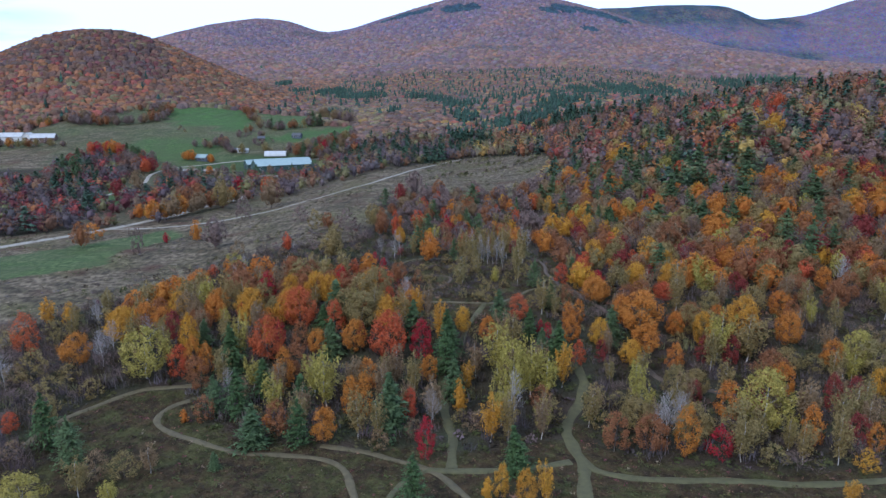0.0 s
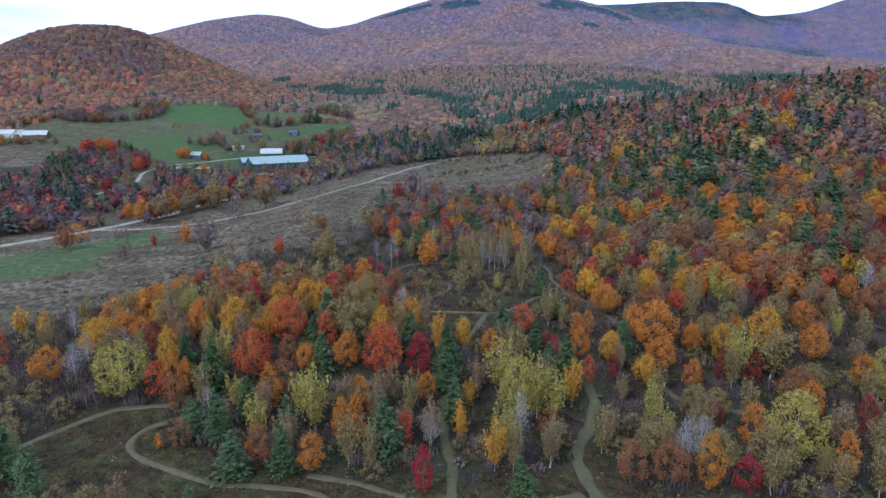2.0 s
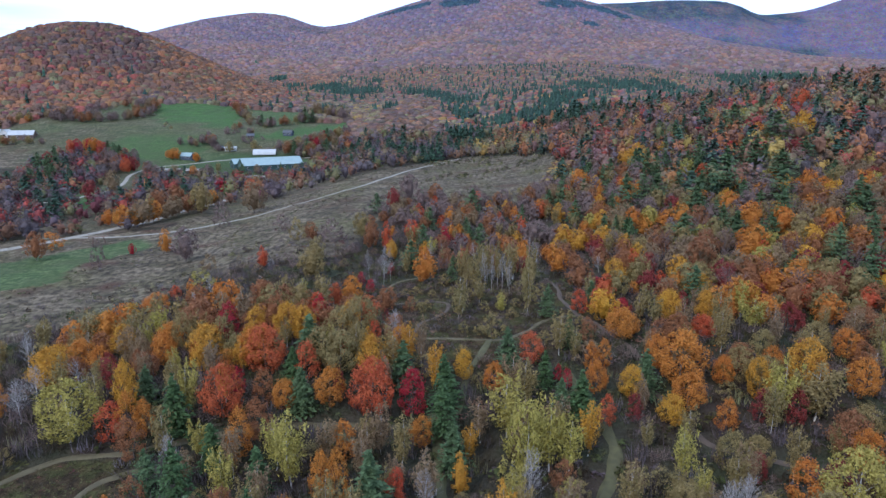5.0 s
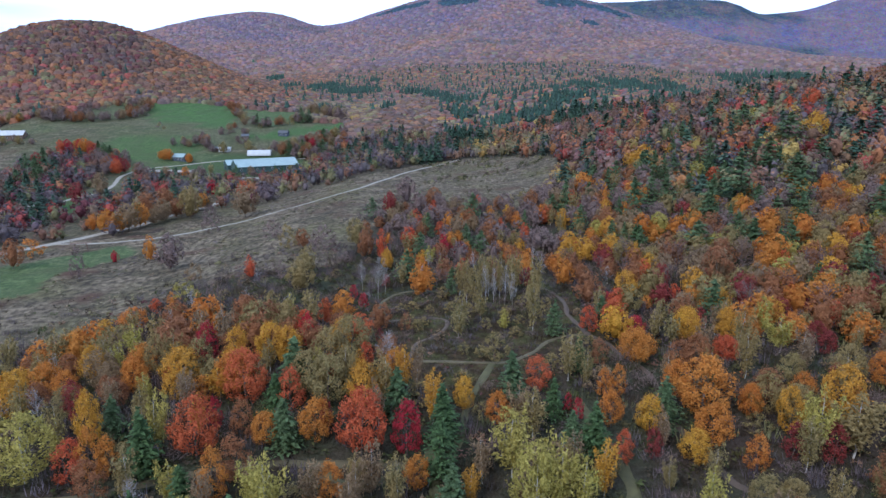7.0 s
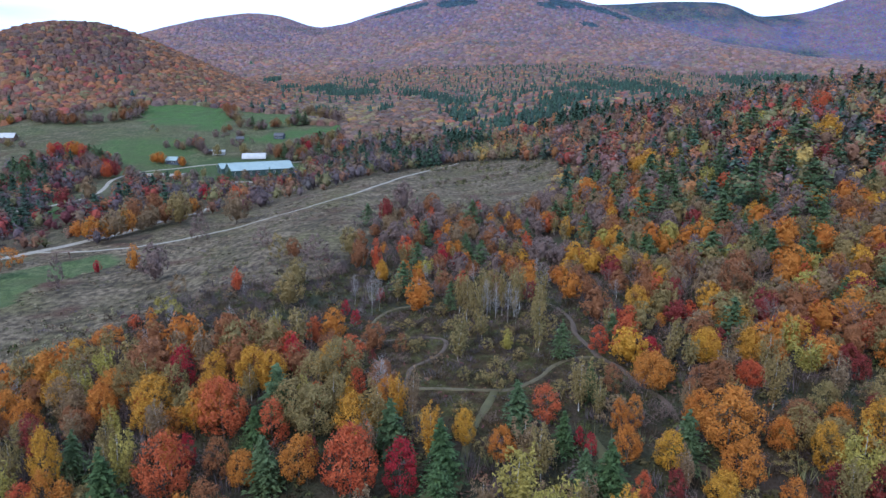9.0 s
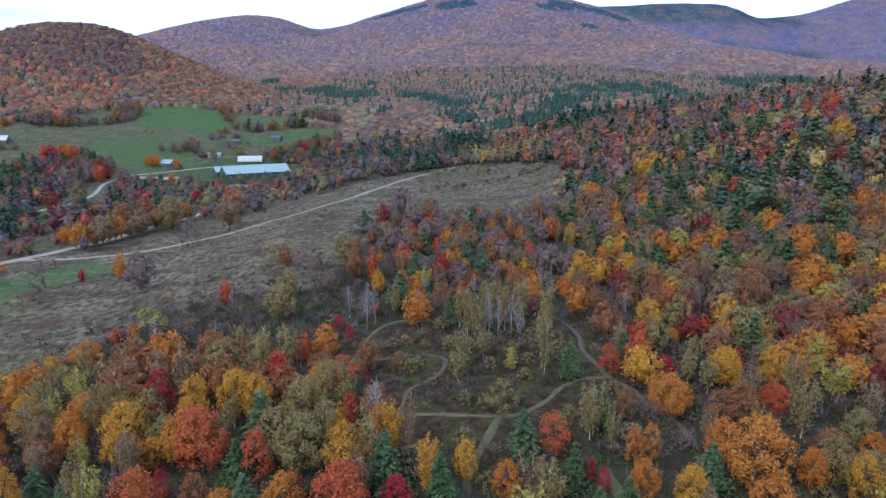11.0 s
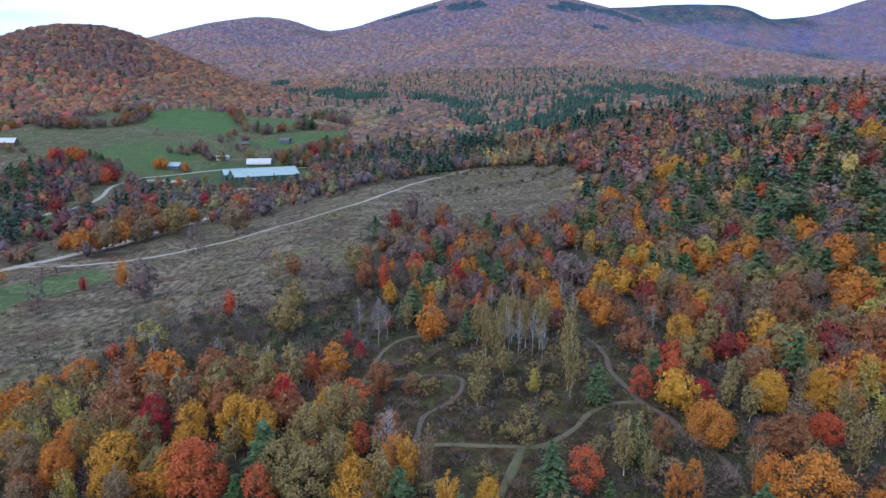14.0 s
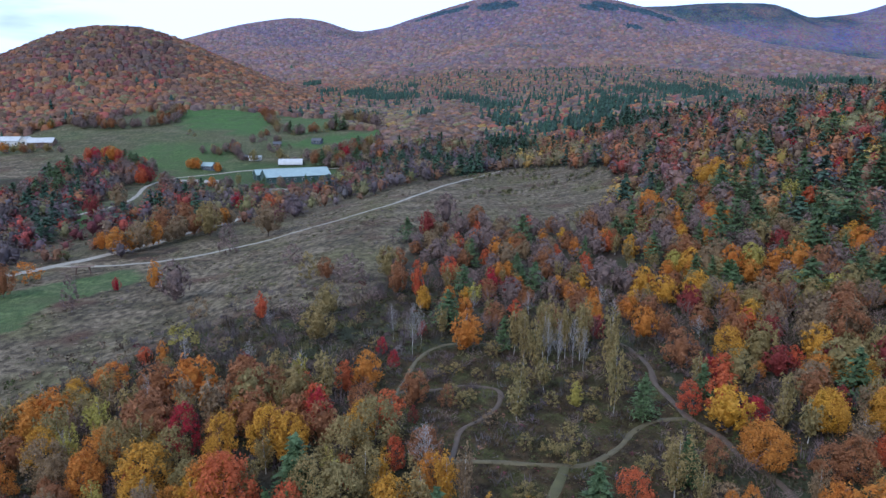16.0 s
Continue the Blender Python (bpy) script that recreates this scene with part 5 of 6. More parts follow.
def mix_at(x, y):
    """Which trees grow there, with their shares."""
    if y > 262:
        return [("shrub", "mauve", 3.4), ("maple", "mauve", 3.4), ("maple", "russet", 1.6), ("oval", "red", .8), ("oval", "orange", .8), ("maple", "tan", 1.2), ("aspen", "olive", .8), ("pine", "pine", .4), ("oval", "gold", .3)]
    if x < -10 and y > 188:
        return [("shrub", "mauve", 5), ("shrub", "olive", 1.0), ("shrub", "tan", 1.0), ("bare", "mauve", .5), ("oval", "maroon", .15)]
    if -80 < x < -12 and 146 < y < 186:
        return [("aspen", "olive", 1.4), ("maple", "orange", 1.3), ("maple", "gold", .7), ("maple", "olive", 1.2), ("maple", "russet", 1.4), ("oval", "red", .7), ("shrub", "mauve", 1.2), ("oval", "maroon", .4), ("aspen", "tan", .9), ("bare", "mauve", .5), ("aspen", "lime", .5)]
    if x < -48 and y < 235:
        return [("shrub", "mauve", 8), ("shrub", "olive", .7), ("aspen", "olive", .5), ("aspen", "gold", .25), ("maple", "russet", .3), ("bare", "mauve", .7), ("oval", "red", .12), ("shrub", "tan", .5), ("maple", "orange", .15)]
    if inside(CLEARING, x, y):
        return [("shrub", "mauve", 3), ("shrub", "olive", 3), ("shrub", "tan", 1)]
    if x > 48 and y > 178:
        return [("pine", "pine", 1.2), ("maple", "russet", 1.6), ("maple", "orange", 1.1), ("maple", "olive", 2.0), ("oval", "red", .5), ("maple", "maroon", .6), ("maple", "mauve", 2.4), ("maple", "lime", .4), ("maple", "gold", .5), ("maple", "tan", 1.3)]
    if y > 205:
        return [("maple", "russet", 1.6), ("shrub", "mauve", 3.6), ("maple", "mauve", 1.5), ("oval", "red", .5), ("maple", "orange", .7), ("aspen", "olive", 1), ("pine", "pine", .5), ("bare", "mauve", 1), ("oval", "gold", .3), ("maple", "maroon", .5)]
    if y > 165:
        return [("aspen", "olive", 1.6), ("shrub", "mauve", 3.2), ("bare", "mauve", .4), ("maple", "russet", 1.6), ("aspen", "tan", 1), ("maple", "orange", 1.5), ("maple", "gold", .8), ("oval", "red", .6), ("aspen", "lime", 1.0), ("oval", "maroon", .6), ("maple", "olive", 1), ("pine", "pine", .5)]
    if y < 158 and x <= 30:
        return [("aspen", "olive", 1.8), ("aspen", "lime", .8), ("shrub", "mauve", 2.6), ("shrub", "olive", 1.5), ("aspen", "tan", 1.6), ("aspen", "gold", .5), ("oval", "orange", .5), ("bare", "mauve", .25), ("shrub", "tan", .8), ("oval", "russet", .4), ("spruce", "spruce", .3)]
    if x > 30 and y < 142:
        return [("aspen", "olive", 2.4), ("aspen", "lime", 1.0), ("shrub", "olive", 1.6), ("shrub", "mauve", 3.0), ("aspen", "tan", 1.2), ("maple", "olive", .6), ("oval", "orange", .5), ("maple", "russet", .5), ("oval", "maroon", .4), ("bare", "mauve", .2)]
    if x > 30:
        return [("aspen", "olive", 1.8), ("aspen", "lime", .5), ("shrub", "tan", .8), ("maple", "russet", 1.6), ("shrub", "mauve", 3.4), ("maple", "olive", .4), ("oval", "orange", .8), ("oval", "maroon", .8), ("maple", "gold", .3), ("shrub", "olive", 1.2), ("bare", "mauve", .35), ("aspen", "tan", 1.2), ("spruce", "spruce", .3)]
    return [("aspen", "olive", 1.8), ("aspen", "lime", 1.2), ("maple", "orange", .7), ("oval", "russet", .9), ("shrub", "mauve", 1.2), ("shrub", "olive", 1.2), ("spruce", "spruce", .7), ("oval", "orange", .5), ("aspen", "tan", 1), ("bare", "mauve", .4)]


rows = [(cy, cx) for cy in np.arange(90, 262, 4.6) for cx in np.arange(-150, 190, 4.6)] + [(cy, cx) for cy in np.arange(262, 338, 5.6) for cx in np.arange(-32, 84, 5.6)]
for cy, cx in rows:
    x, y = cx + rng.uniform(-2.3, 2.3), cy + rng.uniform(-2.3, 2.3)
    chance = rng.uniform()
    if abs(x) > 0.67 * y + 8 or any(inside(p, x, y, 2.0) for p in OPEN_NEAR):
        continue
    if inside(CLEARING, x, y) and chance > 0.52 or x < -10 and y > 188 and chance > 0.6 or near_track(x, y, 1.3):
        continue
    room = min((math.hypot(x - a, y - b) - 0.62 * w for a, b, w in PLANTED), default=9)
    if room < 1.0:
        continue
    picks = mix_at(x, y)
    share = np.array([p[2] for p in picks], float)
    kind, hue, _ = picks[rng.choice(len(picks), p=share / share.sum())]
    tall, wide = SIZE[kind]
    s = rng.uniform(0.68, 1.12) * (0.78 if 262 > y > 205 and x < 48 else 1.0) * (0.8 if x < -10 and y > 188 else 1.0) * (0.6 if inside(CLEARING, x, y) and kind == "shrub" else 1.0)
    where = "on the wooded slope" if x > 48 and y > 178 else "in the mixed autumn wood"
    plant(kind, hue if hue in HUES else "olive", x, y, tall * s, wide * s * rng.uniform(0.9, 1.15), where)


# ---- woods too far or too many to count ----
def far_cone(r, tiers=3, sides=6):
    out = []
    for k in range(tiers):
        a = np.arange(sides) * 2 * np.pi / sides + r.uniform(0, 6)
        rad = 0.42 * (1 - k / (tiers + 0.4)) * r.uniform(0.7, 1.2, sides)
        ring = np.c_[rad * np.cos(a), rad * np.sin(a), np.full(sides, 0.08 + 0.9 * k / tiers) + r.normal(size=sides) * 0.03]
        tip = np.array([[0, 0, min(1.0, 0.08 + 0.9 * (k + 1.5) / tiers)]])
        i = np.arange(sides)
        out.append((np.r_[ring, tip], np.c_[i, np.roll(i, -1), np.full(sides, sides)]))
    return joined(out)


def leafy_far(r, leaves, leaf=0.2):
    """A far crown as part of a closed canopy: an uneven rounded cap with a few leaf clusters standing out of it, one unit tall and wide."""
    a = np.arange(6) * 1.047 + r.normal(size=6) * 0.15
    low, mid = 0.58 * r.uniform(0.85, 1.15, 6), 0.38 * r.uniform(0.8, 1.2, 6)
    cap = np.r_[np.c_[low * np.cos(a), low * np.sin(a), -0.2 + r.normal(size=6) * 0.05], np.c_[mid * np.cos(a + 0.5), mid * np.sin(a + 0.5), 0.6 + r.normal(size=6) * 0.06],
                [[r.normal() * 0.05, r.normal() * 0.05, 0.78]]]
    i = np.arange(6)
    j = np.roll(i, -1)
    faces = np.concatenate([np.c_[i, j, i + 6], np.c_[j, j + 6, i + 6], np.c_[i + 6, j + 6, np.full(6, 12)]])
    if not leaves:
        return cap, faces
    u, b = r.uniform(0.1, 0.95, leaves), np.arange(leaves) * 2.4 + r.normal(size=leaves) * 0.3
    out = 0.5 * np.sqrt(1 - u ** 2)
    p = np.c_[out * np.cos(b), out * np.sin(b), 0.27 + 0.52 * u]
    d = unit(p - [0, 0, 0.1])
    return joined([(cap, faces), sprays(p, d + [0, 0, 0.3], leaf, r, d + [0, 0, 0.3], 1.1, 0.2)])


def valley_tree(r, leaves, leaf, long, heart, clumps):
    """A tree of the valley woods, one unit tall and wide: a plain trunk, a leafy inside and clumps of leaves round it."""
    v, f = plume_crown(r, leaves, leaf, 3.4, 0.9, 0.72, clumps, size=(0.26, 0.42), heart=heart, long=long, fray=0.2, rings=4, sides=6)
    t, g = limb([(0, 0, -0.4), (0.1, 0, 3.0), (0, 0.1, 6.5)], [0.2, 0.16, 0.06], 3)
    return joined([(v / [7, 7, 10], f), (t / [7, 7, 10], g)])


def needle_far(r):
    v, f = needle_crown(r, 9, 6, 4, 0.95, 3.5, 0.6, droop=0.12, plume=0.68)
    return v / [7, 7, 10], f


# plum and conifer are far tones with blue haze painted in
TONE = {"orange": (0.34, 0.15, 0.075), "russet": (0.20, 0.115, 0.08), "red": (0.31, 0.075, 0.065), "maroon": (0.155, 0.056, 0.065), "gold": (0.36, 0.25, 0.085), "olive": (0.19, 0.18, 0.095),
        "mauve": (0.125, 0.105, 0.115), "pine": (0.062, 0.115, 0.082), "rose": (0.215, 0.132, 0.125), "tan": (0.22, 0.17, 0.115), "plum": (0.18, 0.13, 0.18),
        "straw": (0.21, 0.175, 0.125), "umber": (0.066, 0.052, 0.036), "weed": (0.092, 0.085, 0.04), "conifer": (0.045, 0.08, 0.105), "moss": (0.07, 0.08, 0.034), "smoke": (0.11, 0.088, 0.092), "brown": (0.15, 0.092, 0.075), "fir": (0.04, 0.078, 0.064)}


def forest(name, x, y, tones, tall, wide, leaf_moulds, pine_moulds, label, seed, vary=0.26, blend=0.0, smooth=False, category="forest", twig_moulds=(), sink=0.0):
    """Very many trees as one object of real crowns, each with its own colour."""
    r = np.random.default_rng(seed)
    z = ground_at(x, y)
    V, F, C, k = [], [], [], 0
    names = np.array(tones)
    pine = (names == "pine") | (names == "fir")
    pick = r.integers(0, 1000, len(x))
    bare = (names == "mauve") & bool(twig_moulds)
    sort = np.where(pine, 1, np.where(bare, 2, 0))
    for kind, moulds in enumerate((leaf_moulds, pine_moulds, twig_moulds)):
        for m, (tv, tf) in enumerate(moulds):
            s = np.where((sort == kind) & (pick % len(moulds) == m))[0]
            if not len(s):
                continue
            a = r.uniform(0, 6.28, len(s))
            c, q = np.cos(a)[:, None], np.sin(a)[:, None]
            lx, ly, lz = tv[:, 0] * wide[s][:, None], tv[:, 1] * wide[s][:, None], tv[:, 2] * tall[s][:, None]
            P = np.stack([lx * c - ly * q + x[s][:, None], lx * q + ly * c + y[s][:, None], lz + z[s][:, None] - 0.3 - sink * (0.35 if kind == 1 else 1.0) * tall[s][:, None]], -1)
            F.append((tf[None] + (np.arange(len(s)) * len(tv))[:, None, None] + k).reshape(-1, 3))
            V.append(P.reshape(-1, 3))
            tone = np.array([TONE[t] for t in names[s]])
            # blend mixes in the canopy colour, painted haze included
            if blend:
                keep_own = pine[s][:, None]
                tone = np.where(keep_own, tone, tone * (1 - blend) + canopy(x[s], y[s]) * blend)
            tone = tone * r.uniform(1 - vary, 1 + vary, (len(s), 1)) * r.uniform(0.93, 1.07, (len(s), 3))
            C.append(np.repeat(tone, len(tv), axis=0))
            k += P.shape[0] * P.shape[1]
    me = link_mesh(name, np.concatenate(V), np.concatenate(F), WOODS, smooth)
    tinted(me, "plant_tone", np.concatenate(C))
    return tagged(new(name, me), label, category, kind="stuff")


def scatter(pace, x0, x1, y0, y1, seed, slack=1.0):
    r = np.random.default_rng(seed)
    gx, gy = np.meshgrid(np.arange(x0, x1, pace), np.arange(y0, y1, pace))
    x = gx.ravel() + r.uniform(-0.5, 0.5, gx.size) * pace
    y = gy.ravel() + r.uniform(-0.5, 0.5, gx.size) * pace
    keep = (np.abs(x) < 0.68 * y + 25) & (y >= y0) & (y < y1)
    return x[keep], y[keep], r


def tones_for(r, n, **share):
    names = list(share)
    p = np.array([share[k] for k in names], float)
    return np.array(names)[r.choice(len(names), n, p=p / p.sum())]


mould_r = np.random.default_rng(5)
LEAF_FAR = [valley_tree(mould_r, 130, 0.62, 1.7, 0.46, 12) for _ in range(10)]
TWIG_FAR = [valley_tree(mould_r, 130, 0.46, 3.0, 0.42, 11) for _ in range(6)]
PINE_FAR = [needle_far(mould_r) for _ in range(4)]
CONE = [far_cone(mould_r) for _ in range(4)]
SMALL = [leafy_far(mould_r, 0) for _ in range(10)]
CONE_S = [far_cone(mould_r, 2, 5) for _ in range(4)]

def in_sight(x, y):
    """Whether a treetop there can be seen over the land from above the trails; hidden slopes are planted more thinly."""
    z, seen = ground_at(x, y) + 11, np.ones(len(x), bool)
    for f in np.linspace(0.3, 0.99, 40):
        px, py = x * f, 40 + (y - 40) * f
        seen &= ground_at(px, py) + 3 < 62 + (z - 62) * f
    return seen


FIRS = [(-195, 1251, 18), (-145, 1169, 16), (-125, 1215, 15), (-120, 1366, 9), (-30, 1002, 11), (-4, 974, 12), (19, 827, 10), (-54, 773, 7), (-121, 811, 7), (211, 1063, 16), (118, 716, 13),
        (91, 671, 10), (106, 622, 12), (77, 662, 8), (57, 675, 8), (269, 1134, 17), (319, 1175, 17), (397, 1279, 16), (133, 630, 9), (149, 605, 9), (23, 723, 9), (18, 633, 9), (29, 617, 8)]
FIRS_LOW = [(-46, 556, 9), (-30, 548, 12), (-13, 512, 10), (10, 563, 8), (-66, 580, 8), (-309, 1376, 11), (-257, 1275, 9), (586, 1465, 20), (650, 1497, 19), (703, 1477, 20), (-290, 528, 10),
            (-257, 481, 9), (-235, 433, 8), (-214, 420, 5), (-198, 378, 5), (-164, 374, 4), (-179, 345, 4), (-191, 454, 5), (-167, 422, 6)]


def firs(x, y):
    """Where conifers stand together: in clumps over the valley floor, along the field and by the river."""
    most = np.zeros(len(x))
    for cx, cy, size in FIRS + FIRS_LOW:
        most = np.maximum(most, mound(x, y, cx, cy, 1.15 * size, (1.3 if cy < 620 else 2.0) * size))
    return most


def band(name, pace, box, tall, wide, moulds, pines, label, seed, zones, clear=(), far_fir=False, **more):
    """A stretch of forest; zones: a rule for who grows where, and the shares of the rest."""
    x, y, r = scatter(pace, *box, seed)
    keep = np.ones(len(x), bool)
    for p in clear:
        keep &= ~inside(p, x, y, 4.0)
    for line, width in TRACKS[-3:]:
        d = np.min(np.hypot(x[:, None] - line[None, ::4, 0], y[:, None] - line[None, ::4, 1]), axis=1)
        keep &= d > width * 0.5 + 2.5
    lane = TRACKS[-2][0][::4]
    keep &= np.min(np.hypot(x[:, None] - lane[None, :, 0], y[:, None] - lane[None, :, 1] + 7), axis=1) > 6
    for a, b, w in PLANTED:
        if b > 240:
            keep &= np.hypot(x - a, y - b) > 0.7 * w + 1.5
    keep &= ~((x > -32) & (x < 84) & (y < 338))
    keep &= ~((x < -50) & (x > -175) & (y > 315) & (y < 530) & (r.uniform(0, 1, len(x)) < 0.45 + 0.3 * (y < 380)))
    if y.max() > 640:
        keep &= in_sight(x, y) | (r.uniform(0, 1, len(x)) < 0.12)
    x, y = x[keep], y[keep]
    tones = np.full(len(x), "russet", dtype="<U8")
    for rule, share in zones:
        s = rule(x, y)
        tones[s] = tones_for(r, int(s.sum()), **share)
    clump = firs(x, y) + 0.16 * rolling(x, y, 19, 5) + 0.12 * r.normal(size=len(x))
    roll = r.uniform(0, 1, len(x))
    tones[(clump > 0.4) & (roll < 0.78)] = "pine"
    if far_fir:
        tones[tones == "pine"] = "fir"
    h = tall * (r.uniform(0.78, 1.12, len(x)) if y.max() > 640 else r.uniform(0.55, 1.2, len(x)))
    h = np.where(tones == "fir", h * 1.5, np.where(tones == "pine", h * 1.25, h))
    edge = 0.75 + 0.25 * step(0, 30, np.abs(x - 15) - 45 + np.maximum(y - 335, 0))
    h = h * edge * np.where((x < -50) & (y < 640), 0.9, 1.0)
    w = wide * r.uniform(0.62, 1.3, len(x))
    w = np.minimum(np.where(tones == "pine", w * 0.95, np.where(tones == "fir", w * 0.8, w)), h * 1.1 if y.max() < 700 else 99)
    return forest(name, x, y, tones, h, w, moulds, pines, label, seed, **more)


def tuft(r, leaves=26, leaf=0.27):
    """A low clump of brush, one unit tall and wide."""
    d = unit(r.normal(size=(leaves, 3)) * [1, 1, 0.8] + [0, 0, 0.45])
    v, f = sprays(d * r.uniform(0.25, 0.5, (leaves, 1)) * [1, 1, 1.5] + [0, 0, 0.12], d, leaf, r)
    return v, f


SPRAY = [leafy_far(mould_r, 8) for _ in range(14)]
TUFT = [tuft(mould_r, 34, 0.2) for _ in range(8)]
TUFT_S = [tuft(mould_r, 15, 0.26) for _ in range(8)]
everywhere = lambda x, y: np.ones(len(x), bool)
band("forest", 6.6, (-330, 420, 262, 640), 9.0, 9.6, LEAF_FAR, PINE_FAR, "mixed autumn woods of the valley and slope", 21, [
    (everywhere, dict(russet=2.0, mauve=4, orange=.8, olive=1.4, tan=1.4, maroon=.5, red=.2, pine=.4)),
    (lambda x, y: (x > 40), dict(orange=1.7, russet=2.0, pine=1.5, red=.3, olive=1.7, gold=.5, mauve=1.8, tan=1.0, rose=.9, brown=1.2)),
    (lambda x, y: (x > 70) & (y > 400), dict(orange=1.8, russet=2.2, pine=1.2, red=.6, olive=.8, gold=.3, mauve=2.2, tan=.4, rose=1.8, brown=1)),
    (lambda x, y: (x > -30) & (x < 75) & (y < 340), dict(russet=1.2, mauve=5, rose=.6, red=.35, orange=.6, tan=1.5, olive=1.3, pine=.3)),
    (lambda x, y: (x < -160), dict(maroon=2.2, mauve=4, red=.8, russet=1.8, orange=.6, pine=.7, olive=.7, smoke=1.5, brown=1)),
    (lambda x, y: (x > -75) & (x < 30) & (y > 430) & (y < 640), dict(pine=1.2, mauve=3, russet=2.4, olive=.8, tan=.8, smoke=1)),
    (lambda x, y: (x > 25) & (x < 75) & (y > 520) & (y < 580), dict(gold=1.2, tan=2, olive=3, russet=1, orange=.5)),
], (FIELD, FARM, YARD, HAYFIELD, MARGIN, LAWN), twig_moulds=TWIG_FAR, smooth=True, vary=0.2)
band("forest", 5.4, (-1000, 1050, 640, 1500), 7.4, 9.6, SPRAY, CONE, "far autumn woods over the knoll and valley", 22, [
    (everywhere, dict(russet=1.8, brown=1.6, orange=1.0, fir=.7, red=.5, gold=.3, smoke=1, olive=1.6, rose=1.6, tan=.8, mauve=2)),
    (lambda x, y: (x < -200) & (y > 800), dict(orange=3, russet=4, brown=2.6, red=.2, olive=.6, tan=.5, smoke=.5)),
    # left flank of the knoll: maroon trees, darker tones painting its shaded side
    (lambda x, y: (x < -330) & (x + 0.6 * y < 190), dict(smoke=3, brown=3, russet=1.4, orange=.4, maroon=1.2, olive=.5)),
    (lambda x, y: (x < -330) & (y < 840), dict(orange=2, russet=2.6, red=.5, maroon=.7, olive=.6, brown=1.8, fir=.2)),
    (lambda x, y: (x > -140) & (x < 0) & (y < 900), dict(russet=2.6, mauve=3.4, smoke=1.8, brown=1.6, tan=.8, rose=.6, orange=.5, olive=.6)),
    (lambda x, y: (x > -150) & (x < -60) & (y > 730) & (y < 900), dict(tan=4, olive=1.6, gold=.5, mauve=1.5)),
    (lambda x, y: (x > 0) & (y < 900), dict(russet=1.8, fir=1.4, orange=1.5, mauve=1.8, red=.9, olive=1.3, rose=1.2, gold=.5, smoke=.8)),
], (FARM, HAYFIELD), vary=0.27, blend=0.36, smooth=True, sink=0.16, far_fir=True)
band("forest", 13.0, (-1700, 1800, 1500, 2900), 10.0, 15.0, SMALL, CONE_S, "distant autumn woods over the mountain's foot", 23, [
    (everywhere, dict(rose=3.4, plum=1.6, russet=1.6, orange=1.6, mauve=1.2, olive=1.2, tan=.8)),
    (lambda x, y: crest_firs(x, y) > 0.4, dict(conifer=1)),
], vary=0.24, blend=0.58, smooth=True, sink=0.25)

# ---- brush and undergrowth ----
def whips(r, count=26):
    """A clump of thin upright bare shoots, one unit tall and wide."""
    foot = np.c_[r.normal(size=(count, 2)) * 0.2, np.zeros(count)]
    tip = foot + np.c_[r.normal(size=(count, 2)) * 0.22, r.uniform(0.45, 1.0, count)]
    side = np.c_[unit(r.normal(size=(count, 2))), np.zeros(count)] * 0.026
    v = np.stack([foot + (tip - foot) * 0.25 - side, foot + (tip - foot) * 0.4 + side, tip], 1)
    return v.reshape(-1, 3), np.arange(3 * count).reshape(-1, 3)


WHIPS = [whips(mould_r) for _ in range(8)]
x, y, r = scatter(2.15, -170, 130, 88, 262, 31)
keep = ~inside(FIELD, x, y, 2.0)
for line, width in TRACKS:
    if line[:, 1].min() < 262:
        keep &= np.min(np.hypot(x[:, None] - line[None, :, 0], y[:, None] - line[None, :, 1]), axis=1) > width * 0.5 + 0.55
x, y = x[keep], y[keep]
openly = np.logical_or.reduce([inside(p, x, y, 2.0) for p in (BRUSH_A, BRUSH_B, BRUSH_C)])
glade = inside(CLEARING, x, y)
wild = ~(openly | glade)
tall_ones = wild & (r.uniform(0, 1, len(x)) < np.where(x < -45, 0.5, 0.3) * np.where(y > 190, 0.6, 1.0)) | (glade & (r.uniform(0, 1, len(x)) < 0.6))
tones = tones_for(r, len(x), umber=2.5, moss=3.4, smoke=1.6, weed=2.6, russet=.3)
tones[openly] = tones_for(r, int(openly.sum()), umber=4, moss=2.4, weed=3, russet=.3)
tones[glade] = tones_for(r, int(glade.sum()), umber=4, maroon=1.0, moss=1.2, mauve=1)
tones[tall_ones] = tones_for(r, int(tall_ones.sum()), mauve=3, umber=3, smoke=2, olive=.6)
h = np.where(wild, 1.8, 0.7) * r.uniform(0.5, 1.3, len(x))
w = np.where(wild, 2.6, 1.7) * r.uniform(0.7, 1.3, len(x))
bx, by, br = scatter(0.7, -75, 75, 84, 212, 41)
keep = np.logical_or.reduce([inside(p, bx, by, 2.0) for p in (BRUSH_A, BRUSH_B, BRUSH_C, CLEARING)])
for line, width in TRACKS:
    if line[:, 1].min() < 262:
        keep &= np.min(np.hypot(bx[:, None] - line[None, :, 0], by[:, None] - line[None, :, 1]), axis=1) > width * 0.5 + 0.1
bx, by = bx[keep], by[keep]
bt = tones_for(br, len(bx), umber=4, moss=3.5, weed=4, straw=.2, russet=.5, maroon=.4)
forest("low_brush", bx, by, bt, br.uniform(0.25, 0.85, len(bx)), br.uniform(0.6, 1.4, len(bx)), TUFT_S, TUFT_S, "low dark brush and weeds in the openings", 42, category="brush")
low = ~tall_ones
forest("undergrowth", x[low], y[low], tones[low], h[low], w[low], TUFT, TUFT, "dense brown and green undergrowth between the trees", 32, category="undergrowth")
high = tall_ones
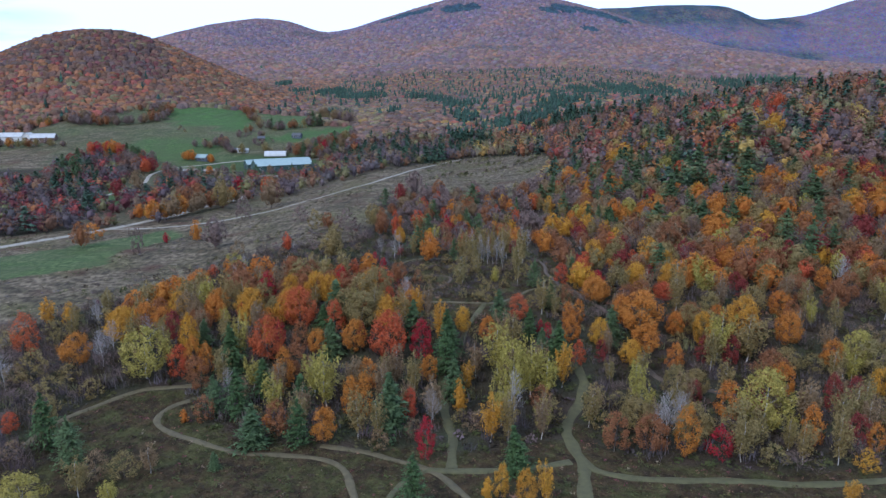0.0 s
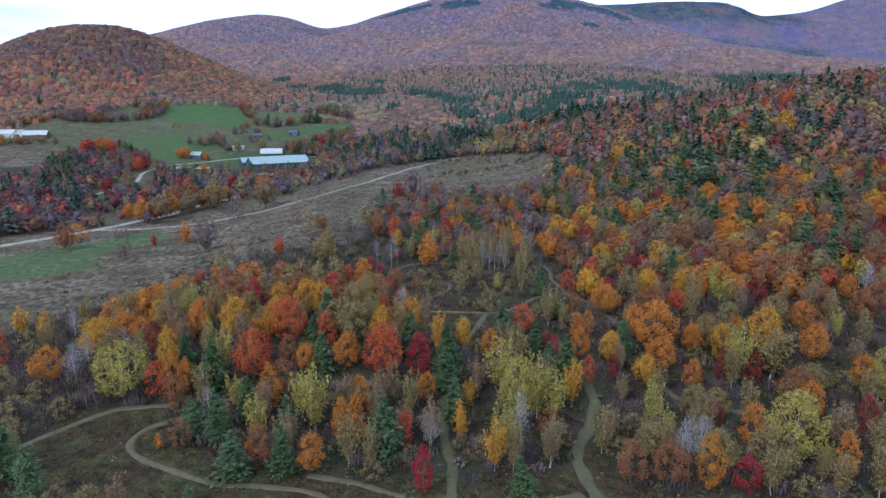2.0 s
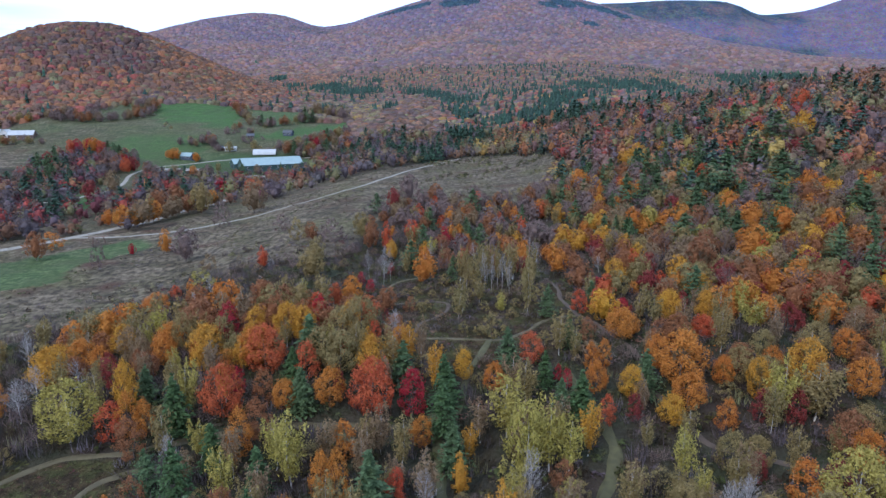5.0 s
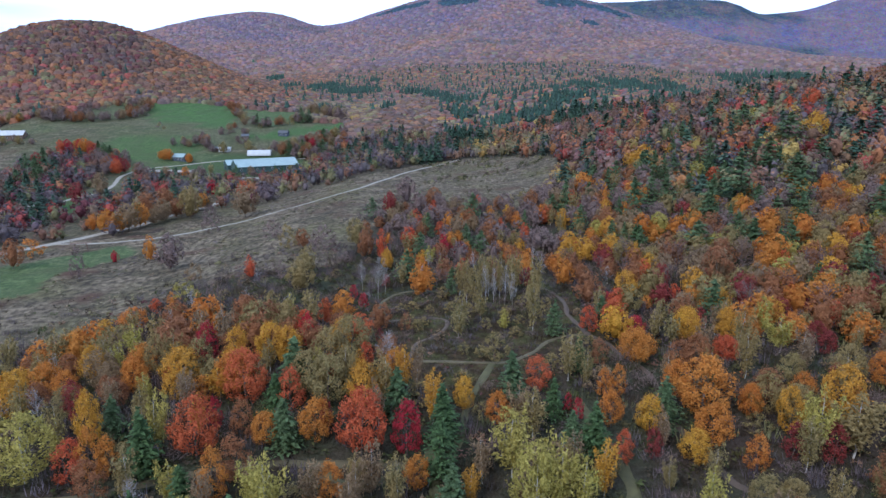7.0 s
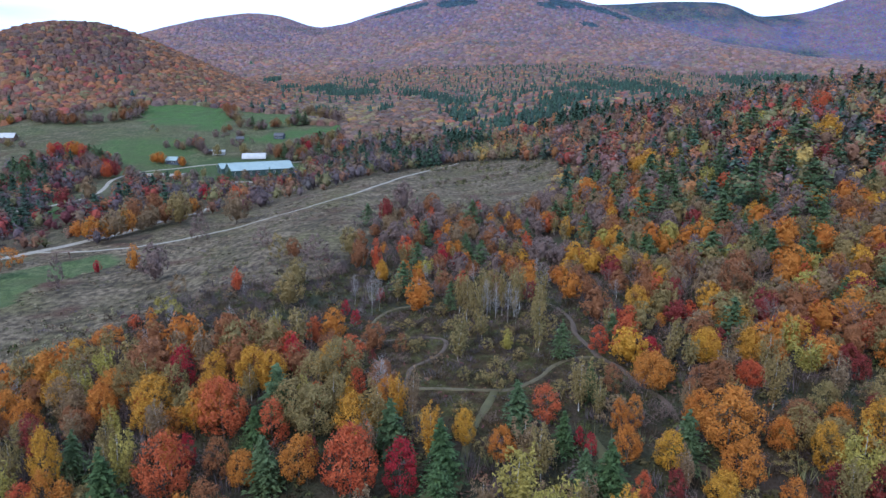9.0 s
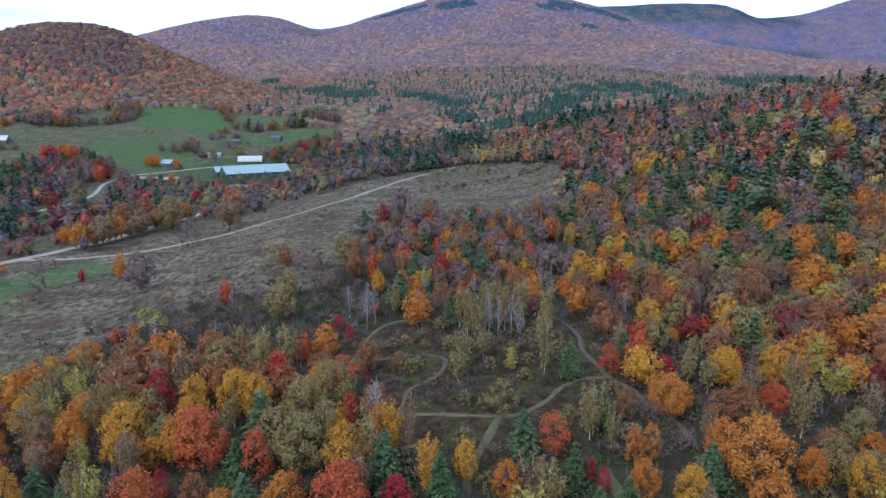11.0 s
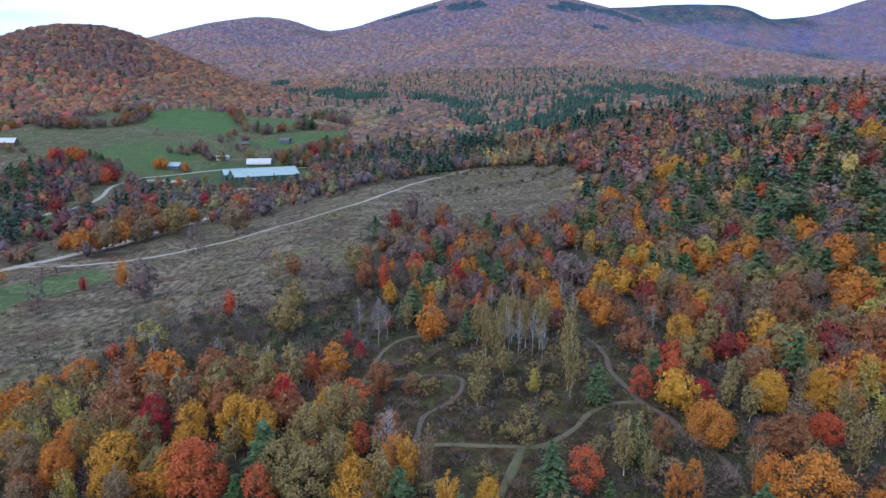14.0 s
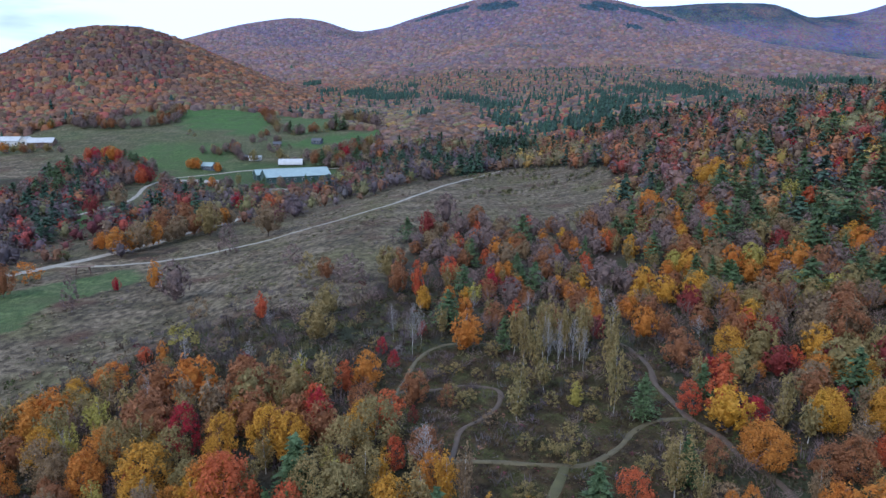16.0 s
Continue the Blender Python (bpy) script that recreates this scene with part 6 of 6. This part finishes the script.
forest("bare_saplings", x[high], y[high], tones[high], r.uniform(2.2, 5.0, int(high.sum())) * np.where(glade[high], 0.4, 1.0), r.uniform(2.2, 3.6, int(high.sum())), WHIPS, WHIPS, "smoky mauve thicket of bare saplings", 35, category="thicket")
x, y, r = scatter(2.6, -120, 60, 150, 345, 36)
tip = np.random.default_rng(38)
keep = inside(FIELD, x, y, 1.0) & ~inside(FIELD, x + 5, y - 26 - 10 * rolling(x, y, 17, 2)) & (r.uniform(0, 1, len(x)) < 0.4)
x, y = x[keep], y[keep]
tones = tones_for(r, len(x), mauve=4, olive=1.4, tan=1.2, umber=1.2, moss=1, russet=.5, maroon=.3)
ex, ey = tip.uniform(-10, 72, 1500), tip.uniform(345, 535, 1500)
grown = inside(FIELD, ex, ey, 1.0) & (rolling(ex, ey * 1.6, 15, 3) + 0.004 * (ey - 440) + tip.normal(size=1500) * 0.15 > 0.3)
x, y, tones = np.r_[x, ex[grown]], np.r_[y, ey[grown]], np.r_[tones, tones_for(tip, int(grown.sum()), moss=3, olive=2, umber=1, smoke=1, tan=.5)]
forest("scrub", x, y, tones, r.uniform(0.8, 3.2, len(x)), r.uniform(1.4, 3.2, len(x)), TUFT, TUFT, "mauve and olive scrub along the field's edge", 37, category="scrub", twig_moulds=WHIPS)
x, y, r = scatter(2.3, -230, 80, 150, 540, 33)
keep = inside(FIELD, x, y, 1.0) & (rolling(x, y, 13, 4) + 0.8 * rolling(x, y, 5, 7) + r.normal(size=len(x)) * 0.5 > -0.05) & ~inside(MEADOW, x, y, 3.0)
keep &= np.min(np.hypot(x[:, None] - TRACKS[-3][0][None, :, 0], y[:, None] - TRACKS[-3][0][None, :, 1]), axis=1) > 3.2
x, y = x[keep], y[keep]
tones = tones_for(r, len(x), umber=2.5, straw=3, moss=1.6, tan=1.2, olive=.6, mauve=.7)
forest("brush", x, y, tones, r.uniform(0.35, 1.15, len(x)), r.uniform(1.3, 3.2, len(x)), TUFT_S, TUFT_S, "low tussocks and brush in the dry field", 34, category="brush")
